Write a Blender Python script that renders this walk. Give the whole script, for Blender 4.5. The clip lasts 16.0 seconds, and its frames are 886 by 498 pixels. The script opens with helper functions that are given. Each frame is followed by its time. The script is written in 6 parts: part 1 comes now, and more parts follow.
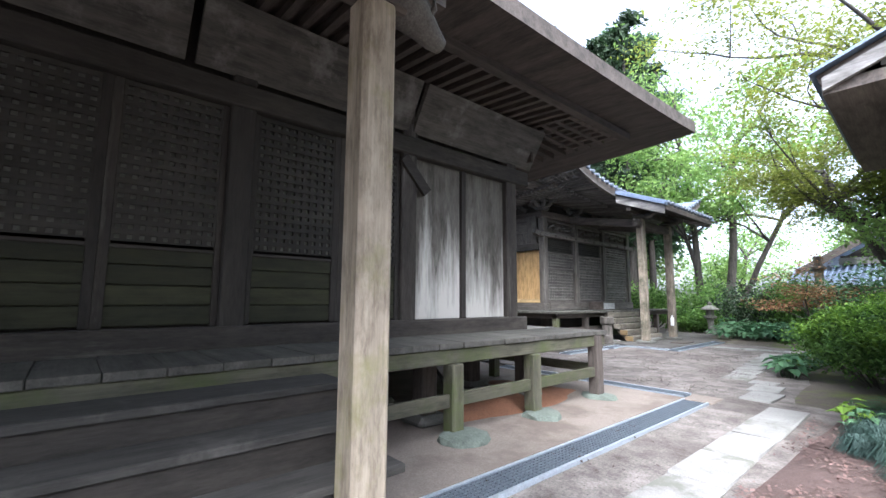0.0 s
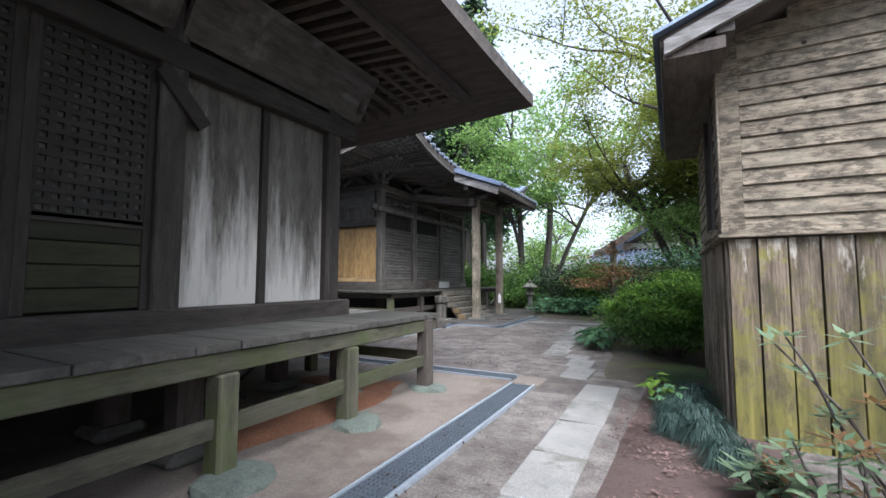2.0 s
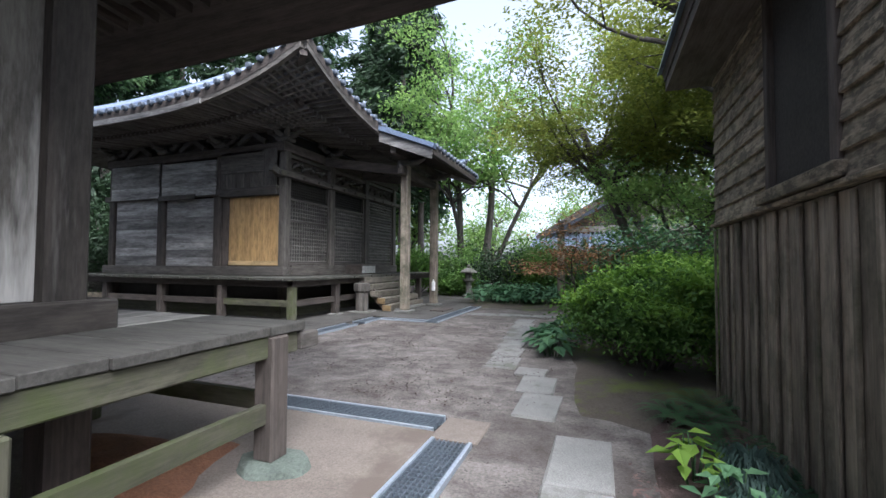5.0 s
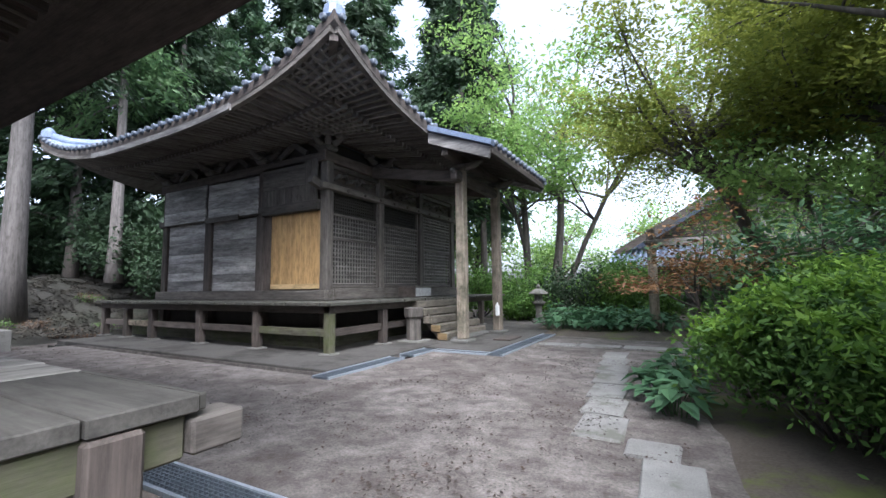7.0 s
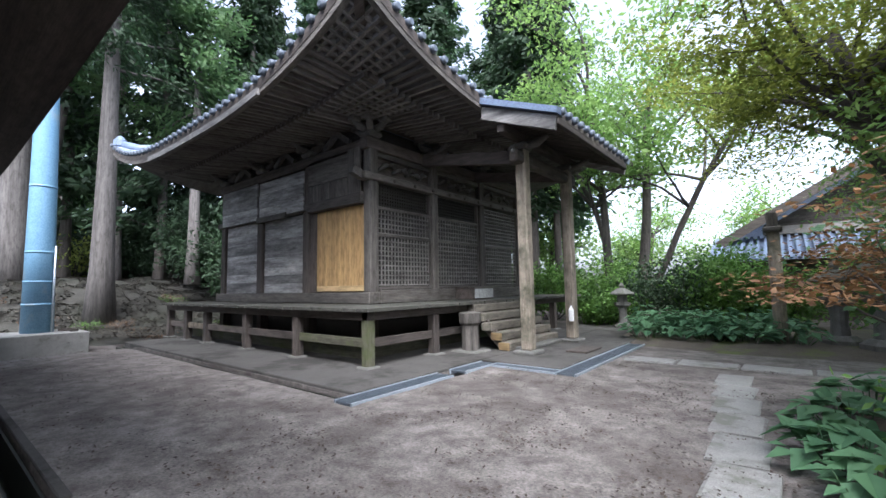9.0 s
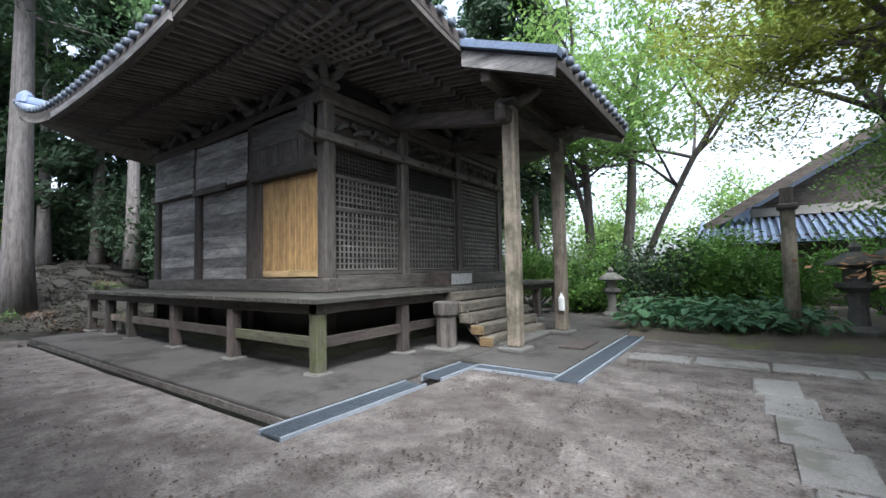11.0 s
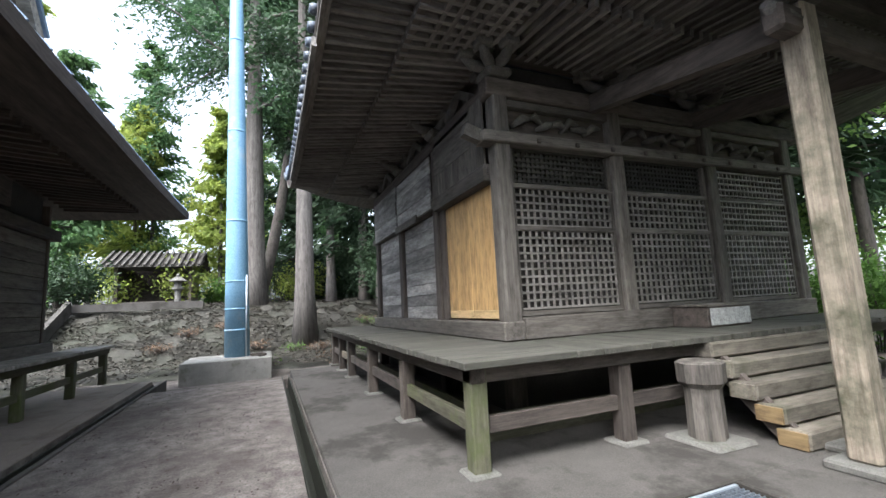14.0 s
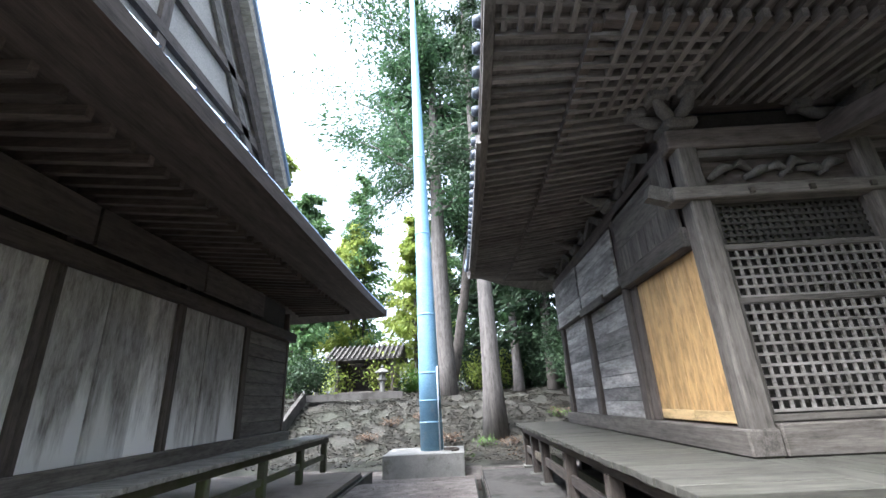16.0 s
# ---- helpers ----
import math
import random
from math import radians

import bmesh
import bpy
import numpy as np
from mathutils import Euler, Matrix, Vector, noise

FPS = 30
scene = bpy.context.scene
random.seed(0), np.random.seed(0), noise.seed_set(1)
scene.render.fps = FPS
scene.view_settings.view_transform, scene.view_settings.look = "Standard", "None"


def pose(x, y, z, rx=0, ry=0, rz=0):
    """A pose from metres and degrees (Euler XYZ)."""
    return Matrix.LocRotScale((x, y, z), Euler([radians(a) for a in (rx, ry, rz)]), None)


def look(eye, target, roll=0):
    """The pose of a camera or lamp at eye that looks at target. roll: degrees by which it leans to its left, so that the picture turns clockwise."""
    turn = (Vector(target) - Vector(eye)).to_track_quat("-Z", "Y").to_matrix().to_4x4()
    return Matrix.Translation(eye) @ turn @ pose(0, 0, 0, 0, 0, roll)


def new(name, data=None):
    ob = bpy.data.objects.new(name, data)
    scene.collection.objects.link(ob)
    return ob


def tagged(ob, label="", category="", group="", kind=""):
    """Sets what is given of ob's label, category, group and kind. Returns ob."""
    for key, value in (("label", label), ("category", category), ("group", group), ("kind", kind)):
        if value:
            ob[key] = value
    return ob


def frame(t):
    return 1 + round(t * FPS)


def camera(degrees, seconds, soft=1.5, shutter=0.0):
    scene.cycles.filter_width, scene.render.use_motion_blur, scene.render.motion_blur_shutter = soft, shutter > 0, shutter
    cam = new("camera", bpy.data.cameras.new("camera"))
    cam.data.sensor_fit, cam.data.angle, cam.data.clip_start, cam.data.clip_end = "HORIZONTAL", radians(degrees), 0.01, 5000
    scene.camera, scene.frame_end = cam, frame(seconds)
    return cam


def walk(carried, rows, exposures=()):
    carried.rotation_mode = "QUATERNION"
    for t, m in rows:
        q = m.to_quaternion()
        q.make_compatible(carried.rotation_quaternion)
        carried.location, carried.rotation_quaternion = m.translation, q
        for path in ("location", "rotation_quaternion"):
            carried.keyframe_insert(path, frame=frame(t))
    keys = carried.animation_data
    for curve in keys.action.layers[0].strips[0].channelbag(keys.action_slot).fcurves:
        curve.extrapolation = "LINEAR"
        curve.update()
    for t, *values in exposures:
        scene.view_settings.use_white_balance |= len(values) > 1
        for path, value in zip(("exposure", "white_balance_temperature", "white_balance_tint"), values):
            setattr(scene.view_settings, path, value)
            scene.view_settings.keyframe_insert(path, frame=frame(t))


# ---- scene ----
cam = camera(92.3, 16.0)
PATH = [
    (0, (0.482, 0.647, 1.313), (-1.016, 1.95, 1.551), 0.3),
    (0.5, (0.451, 0.767, 1.323), (-0.866, 2.257, 1.534), 0.5),
    (1, (0.366, 0.928, 1.348), (-0.857, 2.501, 1.532), 0.3),
    (1.5, (0.113, 1.252, 1.326), (-1.0, 2.905, 1.499), 0.2),
    (2, (-0.015, 1.665, 1.32), (-0.954, 3.426, 1.463), 0.1),
    (2.5, (-0.082, 2.099, 1.305), (-0.826, 3.953, 1.409), 0.3),
    (3, (-0.176, 2.554, 1.314), (-0.783, 4.458, 1.386), 0.4),
    (3.5, (-0.211, 2.895, 1.306), (-0.776, 4.813, 1.355), 0.3),
    (4, (-0.346, 3.237, 1.292), (-0.935, 5.147, 1.334), 0.3),
    (4.5, (-0.474, 3.601, 1.283), (-1.129, 5.49, 1.336), 0.4),
    (4.7, (-0.551, 3.731, 1.305), (-1.218, 5.615, 1.364), 0.4),
    (7, (-1.203, 5.533, 1.237), (-2.166, 7.276, 1.418), -0.7),
    (7.5, (-1.254, 5.888, 1.312), (-2.308, 7.579, 1.486), -0.8),
    (8, (-1.377, 6.218, 1.317), (-2.523, 7.848, 1.494), -0.9),
    (8.5, (-1.493, 6.562, 1.313), (-2.719, 8.132, 1.49), -1.0),
    (8.7, (-1.532, 6.686, 1.31), (-2.783, 8.236, 1.49), -1.0),
    (10.8, (-2.39, 7.859, 1.328), (-3.566, 9.473, 1.44), -1.2),
    (11, (-2.465, 7.973, 1.309), (-3.621, 9.602, 1.41), -1.1),
    (11.5, (-2.645, 8.282, 1.312), (-3.781, 9.925, 1.4), -1.2),
    (12, (-2.825, 8.587, 1.338), (-3.976, 10.22, 1.432), -1.1),
    (12.5, (-2.911, 8.971, 1.354), (-4.132, 10.551, 1.467), -1.3),
    (13, (-3.054, 9.259, 1.336), (-4.427, 10.706, 1.496), -1.4),
    (13.5, (-3.246, 9.487, 1.369), (-4.853, 10.655, 1.598), -1.6),
    (14, (-3.463, 9.794, 1.47), (-5.295, 10.554, 1.727), -2.9),
    (14.5, (-3.551, 9.765, 1.465), (-5.484, 10.163, 1.791), -3.0),
    (15, (-3.693, 9.786, 1.498), (-5.642, 9.918, 1.926), -2.9),
    (15.5, (-3.75, 9.837, 1.529), (-5.669, 9.824, 2.091), -2.8),
    (16, (-3.768, 9.891, 1.574), (-5.65, 9.847, 2.25), -2.8),
]
walk(cam, [(t, look(eye, target, roll)) for t, eye, target, roll in PATH], [(0, 2.42, 5600, 13), (1.2, 1.95, 5600, 13), (2.5, 1.6, 5600, 13), (4.7, 1.6, 5600, 13), (7, 1.9, 5600, 14), (8.5, 1.95, 5600, 14), (12, 1.8, 5700, 11), (13.2, 1.95, 5800, 11), (14, 2.3, 5900, 11), (15, 2.85, 5900, 12), (16, 2.8, 5700, 12)])

# ---- world and light ----
world = bpy.data.worlds.new("overcast_sky")
scene.world = world
world.use_nodes = True
wn, wl = world.node_tree.nodes, world.node_tree.links
sky = wn.new("ShaderNodeTexSky")
sky.sky_type = 'NISHITA'
sky.sun_disc = False
sky.sun_elevation, sky.sun_rotation = radians(55), radians(138)
sky.dust_density, sky.air_density = 4.0, 1.0
hsv = wn.new("ShaderNodeHueSaturation")
hsv.inputs["Saturation"].default_value = 0.35
wl.new(sky.outputs[0], hsv.inputs["Color"])
wl.new(hsv.outputs[0], wn["Background"].inputs[0])
wn["Background"].inputs[1].default_value = 0.15
sun = new("sun", bpy.data.lights.new("sun", 'SUN'))
sun.data.energy, sun.data.angle, sun.data.color = 1.75, radians(45), (1, 0.94, 0.85)
sun.matrix_world = look((8, -9, 17.2), (0, 0, 0))


# ---- materials ----
def nodes_of(name):
    m = bpy.data.materials.new(name)
    m.use_nodes = True
    return m, m.node_tree.nodes, m.node_tree.links, m.node_tree.nodes["Principled BSDF"]


def noise_tex(n, l, vec, scale, detail=6.0, rough=0.6):
    t = n.new("ShaderNodeTexNoise")
    t.inputs["Scale"].default_value, t.inputs["Detail"].default_value, t.inputs["Roughness"].default_value = scale, detail, rough
    l.new(vec, t.inputs["Vector"])
    return t.outputs["Fac"]


def ramp(n, l, fac, stops):
    r = n.new("ShaderNodeValToRGB")
    while len(r.color_ramp.elements) < len(stops):
        r.color_ramp.elements.new(0.5)
    for e, (p, c) in zip(r.color_ramp.elements, stops):
        e.position, e.color = p, (*c, 1)
    l.new(fac, r.inputs["Fac"])
    return r.outputs["Color"]


def blend(n, l, fac, a, b, mode='MIX'):
    x = n.new("ShaderNodeMix")
    x.data_type, x.blend_type = 'RGBA', mode
    if isinstance(fac, float):
        x.inputs[0].default_value = fac
    else:
        l.new(fac, x.inputs[0])
    for k, v in ((6, a), (7, b)):
        if isinstance(v, tuple):
            x.inputs[k].default_value = (*v, 1)
        else:
            l.new(v, x.inputs[k])
    return x.outputs[2]


def coords(n, l, stretch=(1, 1, 1)):
    tc, mp, oi, ad = n.new("ShaderNodeTexCoord"), n.new("ShaderNodeMapping"), n.new("ShaderNodeObjectInfo"), n.new("ShaderNodeVectorMath")
    sc = n.new("ShaderNodeVectorMath")
    sc.operation = 'SCALE'
    sc.inputs[0].default_value = (7.1, 9.3, 5.7)
    l.new(oi.outputs["Random"], sc.inputs["Scale"])
    ad.operation = 'ADD'
    l.new(tc.outputs["Object"], ad.inputs[0])
    l.new(sc.outputs[0], ad.inputs[1])
    mp.inputs["Scale"].default_value = stretch
    l.new(ad.outputs[0], mp.inputs["Vector"])
    return mp.outputs[0], ad.outputs[0], oi.outputs["Random"]


def bump(n, l, b, height, strength=0.4, dist=0.01):
    k = n.new("ShaderNodeBump")
    k.inputs["Strength"].default_value, k.inputs["Distance"].default_value = strength, dist
    l.new(height, k.inputs["Height"])
    l.new(k.outputs[0], b.inputs["Normal"])


def wood(name, dark, light, axis, stain=None, amount=0.5, rough=0.85, grain=60.0, vary=(0.72, 1.22), streak=False, low=None):
    """Weathered timber with grain along one axis (0, 1, 2) and patches of stain; low: heights over which pale streaks
    thin out towards the eave's shade.
    """
    m, n, l, b = nodes_of(name)
    s = [1.0, 1.0, 1.0]
    s[axis] = 0.05 if not streak else 0.12
    g, o, rnd = coords(n, l, s)
    fine = noise_tex(n, l, g, grain, 5, 0.65)
    broad = noise_tex(n, l, g, 7.0, 4, 0.6)
    c = ramp(n, l, fine, [(0.3, dark), (0.7, light)])
    c2 = ramp(n, l, broad, [(0.3, tuple(v * 0.55 for v in dark)), (0.68, light)])
    c = blend(n, l, 0.5, c, c2)
    s2 = [1.0, 1.0, 1.0]
    s2[axis] = 0.3
    blotch = noise_tex(n, l, coords(n, l, s2)[0], 11.0, 9, 0.72)
    c = blend(n, l, 0.9, c, ramp(n, l, blotch, [(0.34, (0.5, 0.48, 0.46)), (0.52, (1, 1, 1)), (0.68, (1.18, 1.17, 1.15))]), 'MULTIPLY')
    if stain:
        patch = noise_tex(n, l, g if streak else o, 3.0 if streak else 1.7, 6, 0.7)
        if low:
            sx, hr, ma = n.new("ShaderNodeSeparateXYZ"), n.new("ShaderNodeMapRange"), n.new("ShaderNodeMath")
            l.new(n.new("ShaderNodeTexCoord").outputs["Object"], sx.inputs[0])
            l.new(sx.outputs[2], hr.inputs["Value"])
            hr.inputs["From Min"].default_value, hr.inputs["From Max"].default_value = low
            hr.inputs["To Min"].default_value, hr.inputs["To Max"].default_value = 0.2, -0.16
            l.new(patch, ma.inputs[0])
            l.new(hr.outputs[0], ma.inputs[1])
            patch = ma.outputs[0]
        f = ramp(n, l, patch, [(0.62 - 0.3 * amount, (0, 0, 0)), (0.78 - 0.2 * amount, (1, 1, 1))])
        c = blend(n, l, f, c, stain)
    hv = n.new("ShaderNodeHueSaturation")
    mr = n.new("ShaderNodeMapRange")
    mr.inputs["To Min"].default_value, mr.inputs["To Max"].default_value = vary
    l.new(rnd, mr.inputs["Value"])
    l.new(mr.outputs[0], hv.inputs["Value"])
    l.new(c, hv.inputs["Color"])
    l.new(hv.outputs[0], b.inputs["Base Color"])
    b.inputs["Roughness"].default_value = rough
    bump(n, l, b, fine, 0.5, 0.004)
    return m


def rough_mat(name, c1, c2, scale=3.0, fine=60.0, rough=0.9, patch=None, patch_scale=0.6, cut=0.55, strength=0.5, dist=0.01, metal=0.0):
    m, n, l, b = nodes_of(name)
    g, o, rnd = coords(n, l)
    a = noise_tex(n, l, o, scale, 8, 0.65)
    f = noise_tex(n, l, o, fine, 4, 0.6)
    c = ramp(n, l, a, [(0.3, c1), (0.7, c2)])
    c = blend(n, l, 0.45, c, ramp(n, l, f, [(0.3, tuple(v * 0.6 for v in c1)), (0.7, tuple(min(1, v * 1.2) for v in c2))]))
    if patch:
        p = noise_tex(n, l, o, patch_scale, 7, 0.7)
        c = blend(n, l, ramp(n, l, p, [(cut, (0, 0, 0)), (cut + 0.1, (1, 1, 1))]), c, patch)
    l.new(c, b.inputs["Base Color"])
    b.inputs["Roughness"].default_value, b.inputs["Metallic"].default_value = rough, metal
    bump(n, l, b, blend(n, l, 0.5, a, f), strength, dist)
    return m


def earth_mat(name, dark, pale, damp):
    """Trodden earth: pale dusty crust, mid-sized damp mottles, grit and pebbles."""
    m, n, l, b = nodes_of(name)
    o = n.new("ShaderNodeTexCoord").outputs["Object"]
    broad, mid, fine = noise_tex(n, l, o, 0.55, 5, 0.6), noise_tex(n, l, o, 3.4, 9, 0.72), noise_tex(n, l, o, 45, 5, 0.7)
    c = ramp(n, l, mid, [(0.33, dark), (0.5, tuple((a + q) / 2 for a, q in zip(dark, pale))), (0.66, pale)])
    c = blend(n, l, 0.8, c, ramp(n, l, fine, [(0.3, (0.42, 0.4, 0.39)), (0.52, (1, 1, 1)), (0.7, (1.4, 1.38, 1.35))]), 'MULTIPLY')
    c = blend(n, l, ramp(n, l, broad, [(0.46, (0, 0, 0)), (0.62, (0.65, 0.65, 0.65))]), c, damp)
    v = n.new("ShaderNodeTexVoronoi")
    v.inputs["Scale"].default_value = 26
    l.new(o, v.inputs["Vector"])
    grit = ramp(n, l, v.outputs["Distance"], [(0.1, (1, 1, 1)), (0.22, (0, 0, 0))])
    gate = ramp(n, l, noise_tex(n, l, o, 7.0, 3, 0.5), [(0.52, (0, 0, 0)), (0.6, (1, 1, 1))])
    c = blend(n, l, blend(n, l, 1.0, grit, gate, 'MULTIPLY'), c, tuple(q * 0.45 for q in dark))
    l.new(c, b.inputs["Base Color"])
    b.inputs["Roughness"].default_value = 0.93
    bump(n, l, b, blend(n, l, 0.45, mid, fine), 0.8, 0.035)
    return m


def shed_wood(name):
    """Upright boards: brown grain, yellow-green algae in long streaks, flaking pale wood under the ledge."""
    m, n, l, b = nodes_of(name)
    g, o, rnd = coords(n, l, (1, 1, 0.06))
    fine, streak, blotch = noise_tex(n, l, g, 62, 5, 0.65), noise_tex(n, l, g, 9, 6, 0.65), noise_tex(n, l, o, 4.5, 7, 0.7)
    c = ramp(n, l, fine, [(0.3, (0.078, 0.06, 0.041)), (0.7, (0.27, 0.213, 0.148))])
    c = blend(n, l, 0.75, c, ramp(n, l, streak, [(0.32, (0.4, 0.38, 0.36)), (0.55, (1, 1, 1)), (0.7, (1.2, 1.18, 1.12))]), 'MULTIPLY')
    sx = n.new("ShaderNodeSeparateXYZ")
    l.new(n.new("ShaderNodeTexCoord").outputs["Object"], sx.inputs[0])

    def mask(src, lo, hi, at_lo, at_hi, cut, wide):
        mr, ad = n.new("ShaderNodeMapRange"), n.new("ShaderNodeMath")
        l.new(sx.outputs[2], mr.inputs["Value"])
        for k, q in (("From Min", lo), ("From Max", hi), ("To Min", at_lo), ("To Max", at_hi)):
            mr.inputs[k].default_value = q
        l.new(src, ad.inputs[0])
        l.new(mr.outputs[0], ad.inputs[1])
        return ramp(n, l, ad.outputs[0], [(cut, (0, 0, 0)), (cut + wide, (1, 1, 1))])
    algae = ramp(n, l, streak, [(0.3, (0.085, 0.08, 0.022)), (0.55, (0.2, 0.18, 0.045)), (0.72, (0.34, 0.3, 0.085))])
    c = blend(n, l, mask(blotch, 0.4, 1.6, 0.1, -0.12, 0.43, 0.16), c, algae)
    c = blend(n, l, ramp(n, l, noise_tex(n, l, coords(n, l, (1, 1, 0.35))[0], 6.5, 8, 0.7), [(0.5, (0, 0, 0)), (0.64, (0.8, 0.8, 0.8))]), c, (0.058, 0.05, 0.03))
    c = blend(n, l, mask(noise_tex(n, l, coords(n, l, (1, 1, 0.22))[0], 14, 7, 0.7), 1.1, 1.62, -0.22, 0.04, 0.52, 0.12), c, (0.46, 0.42, 0.35))
    hv, mr = n.new("ShaderNodeHueSaturation"), n.new("ShaderNodeMapRange")
    mr.inputs["To Min"].default_value, mr.inputs["To Max"].default_value = 0.72, 1.15
    l.new(rnd, mr.inputs["Value"])
    l.new(mr.outputs[0], hv.inputs["Value"])
    l.new(c, hv.inputs["Color"])
    l.new(hv.outputs[0], b.inputs["Base Color"])
    b.inputs["Roughness"].default_value = 0.88
    bump(n, l, b, fine, 0.55, 0.004)
    return m


def clap_wood(name, axis):
    """Sun-worn clapboards: long grain, dark lichen blotches, knots and pale flaked patches."""
    m, n, l, b = nodes_of(name)
    st = [1.0, 1.0, 1.0]
    st[axis] = 0.08
    g, o, rnd = coords(n, l, st)
    st[axis] = 0.4
    spots = coords(n, l, st)[0]
    fine, lichen, flake = noise_tex(n, l, g, 55, 5, 0.65), noise_tex(n, l, spots, 17, 8, 0.75), noise_tex(n, l, o, 3.2, 6, 0.65)
    c = ramp(n, l, fine, [(0.3, (0.12, 0.094, 0.063)), (0.7, (0.36, 0.3, 0.215))])
    c = blend(n, l, ramp(n, l, lichen, [(0.46, (0, 0, 0)), (0.56, (0.85, 0.85, 0.85))]), c, (0.06, 0.052, 0.036))
    c = blend(n, l, ramp(n, l, flake, [(0.5, (0, 0, 0)), (0.68, (0.55, 0.55, 0.55))]), c, (0.36, 0.315, 0.225))
    v = n.new("ShaderNodeTexVoronoi")
    v.inputs["Scale"].default_value = 3.6
    l.new(o, v.inputs["Vector"])
    c = blend(n, l, ramp(n, l, v.outputs["Distance"], [(0.05, (1, 1, 1)), (0.09, (0, 0, 0))]), c, (0.035, 0.026, 0.018))
    hv, mr = n.new("ShaderNodeHueSaturation"), n.new("ShaderNodeMapRange")
    mr.inputs["To Min"].default_value, mr.inputs["To Max"].default_value = 0.8, 1.15
    l.new(rnd, mr.inputs["Value"])
    l.new(mr.outputs[0], hv.inputs["Value"])
    l.new(c, hv.inputs["Color"])
    l.new(hv.outputs[0], b.inputs["Base Color"])
    b.inputs["Roughness"].default_value = 0.88
    bump(n, l, b, blend(n, l, 0.4, fine, lichen), 0.5, 0.004)
    return m


def leaf_mat(name, c1, c2, through_light=0.45):
    m, n, l, b = nodes_of(name)
    geo, tc = n.new("ShaderNodeNewGeometry"), n.new("ShaderNodeTexCoord")
    clump, add = n.new("ShaderNodeMapRange"), n.new("ShaderNodeMath")
    clump.inputs["From Min"].default_value, clump.inputs["From Max"].default_value = 0.36, 0.66
    clump.inputs["To Min"].default_value, clump.inputs["To Max"].default_value = 0.0, 0.72
    l.new(noise_tex(n, l, tc.outputs["Object"], 1.5, 4, 0.6), clump.inputs["Value"])
    add.operation = 'MULTIPLY_ADD'
    add.inputs[1].default_value = 0.28
    l.new(geo.outputs["Random Per Island"], add.inputs[0])
    l.new(clump.outputs[0], add.inputs[2])
    c = ramp(n, l, add.outputs[0], [(0.0, c1), (1.0, c2)])
    l.new(c, b.inputs["Base Color"])
    b.inputs["Roughness"].default_value = 0.68
    tr, mx = n.new("ShaderNodeBsdfTranslucent"), n.new("ShaderNodeMixShader")
    l.new(c, tr.inputs["Color"])
    mx.inputs[0].default_value = through_light
    l.new(b.outputs[0], mx.inputs[1])
    l.new(tr.outputs[0], mx.inputs[2])
    l.new(mx.outputs[0], n["Material Output"].inputs["Surface"])
    return m


GREY_D, GREY_L = (0.043, 0.037, 0.031), (0.185, 0.166, 0.143)
W_X, W_Y, W_Z = (wood("grey_wood_" + "xyz"[i], GREY_D, GREY_L, i) for i in range(3))
# Wood under the hall eave, its shade put into the colour.
K_X, K_Y = (wood("eave_shade_wood_" + "xy"[i], (0.032, 0.024, 0.02), (0.112, 0.09, 0.075), i) for i in range(2))
D_X, D_Y, D_Z = (wood("dark_wood_" + "xyz"[i], (0.042, 0.034, 0.028), (0.13, 0.107, 0.09), i) for i in range(3))
# Brown timber of the hall front, with the eave's shade in its colour.
A_Y, A_Z = (wood("shaded_brown_wood_" + "xyz"[i], (0.014, 0.0115, 0.009), (0.053, 0.045, 0.037), i, (0.13, 0.12, 0.108), 0.1, streak=True) for i in (1, 2))
E_X, E_Y = (wood("eave_wood_" + "xy"[i], (0.088, 0.079, 0.071), (0.255, 0.234, 0.212), i) for i in range(2))
# One veranda deck in two tones: side run lightened, front run painted shaded.
DECK_S = wood("lightened_deck_boards", (0.18, 0.17, 0.15), (0.4, 0.38, 0.34), 1, (0.12, 0.115, 0.098), 0.3, vary=(0.88, 1.08))
DECK_A = wood("shaded_deck_boards", (0.046, 0.043, 0.036), (0.118, 0.112, 0.096), 0, (0.05, 0.048, 0.038), 0.35, vary=(0.9, 1.08))
# Step treads, darkened in colour for the porch shade over them.
TREAD = wood("worn_stair_treads", (0.03, 0.028, 0.024), (0.075, 0.071, 0.063), 1, (0.12, 0.112, 0.1), 0.2)
# White streaks thin upward, leaving the eave's shade in the upper plank colour.
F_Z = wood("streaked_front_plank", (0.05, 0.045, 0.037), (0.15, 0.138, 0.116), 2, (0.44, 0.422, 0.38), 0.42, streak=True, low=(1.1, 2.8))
C_Y = wood("cove_board_wood", (0.036, 0.032, 0.027), (0.105, 0.095, 0.08), 1, (0.17, 0.16, 0.145), 0.2)
# P_Z: the same planks on the side wall, lightened to replace missing light.
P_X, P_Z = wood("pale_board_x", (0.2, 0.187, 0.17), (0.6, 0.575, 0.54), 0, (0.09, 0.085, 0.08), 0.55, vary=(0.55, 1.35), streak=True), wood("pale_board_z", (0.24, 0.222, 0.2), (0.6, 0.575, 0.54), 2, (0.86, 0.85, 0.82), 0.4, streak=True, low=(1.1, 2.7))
M_X, M_Y, M_Z = (wood("mossy_wood_" + "xyz"[i], (0.05, 0.048, 0.032), (0.145, 0.138, 0.092), i, (0.07, 0.088, 0.025), 0.5) for i in range(3))
DECK = wood("worn_deck_boards", (0.036, 0.035, 0.027), (0.095, 0.091, 0.074), 0, (0.048, 0.05, 0.035), 0.35, vary=(0.92, 1.06))
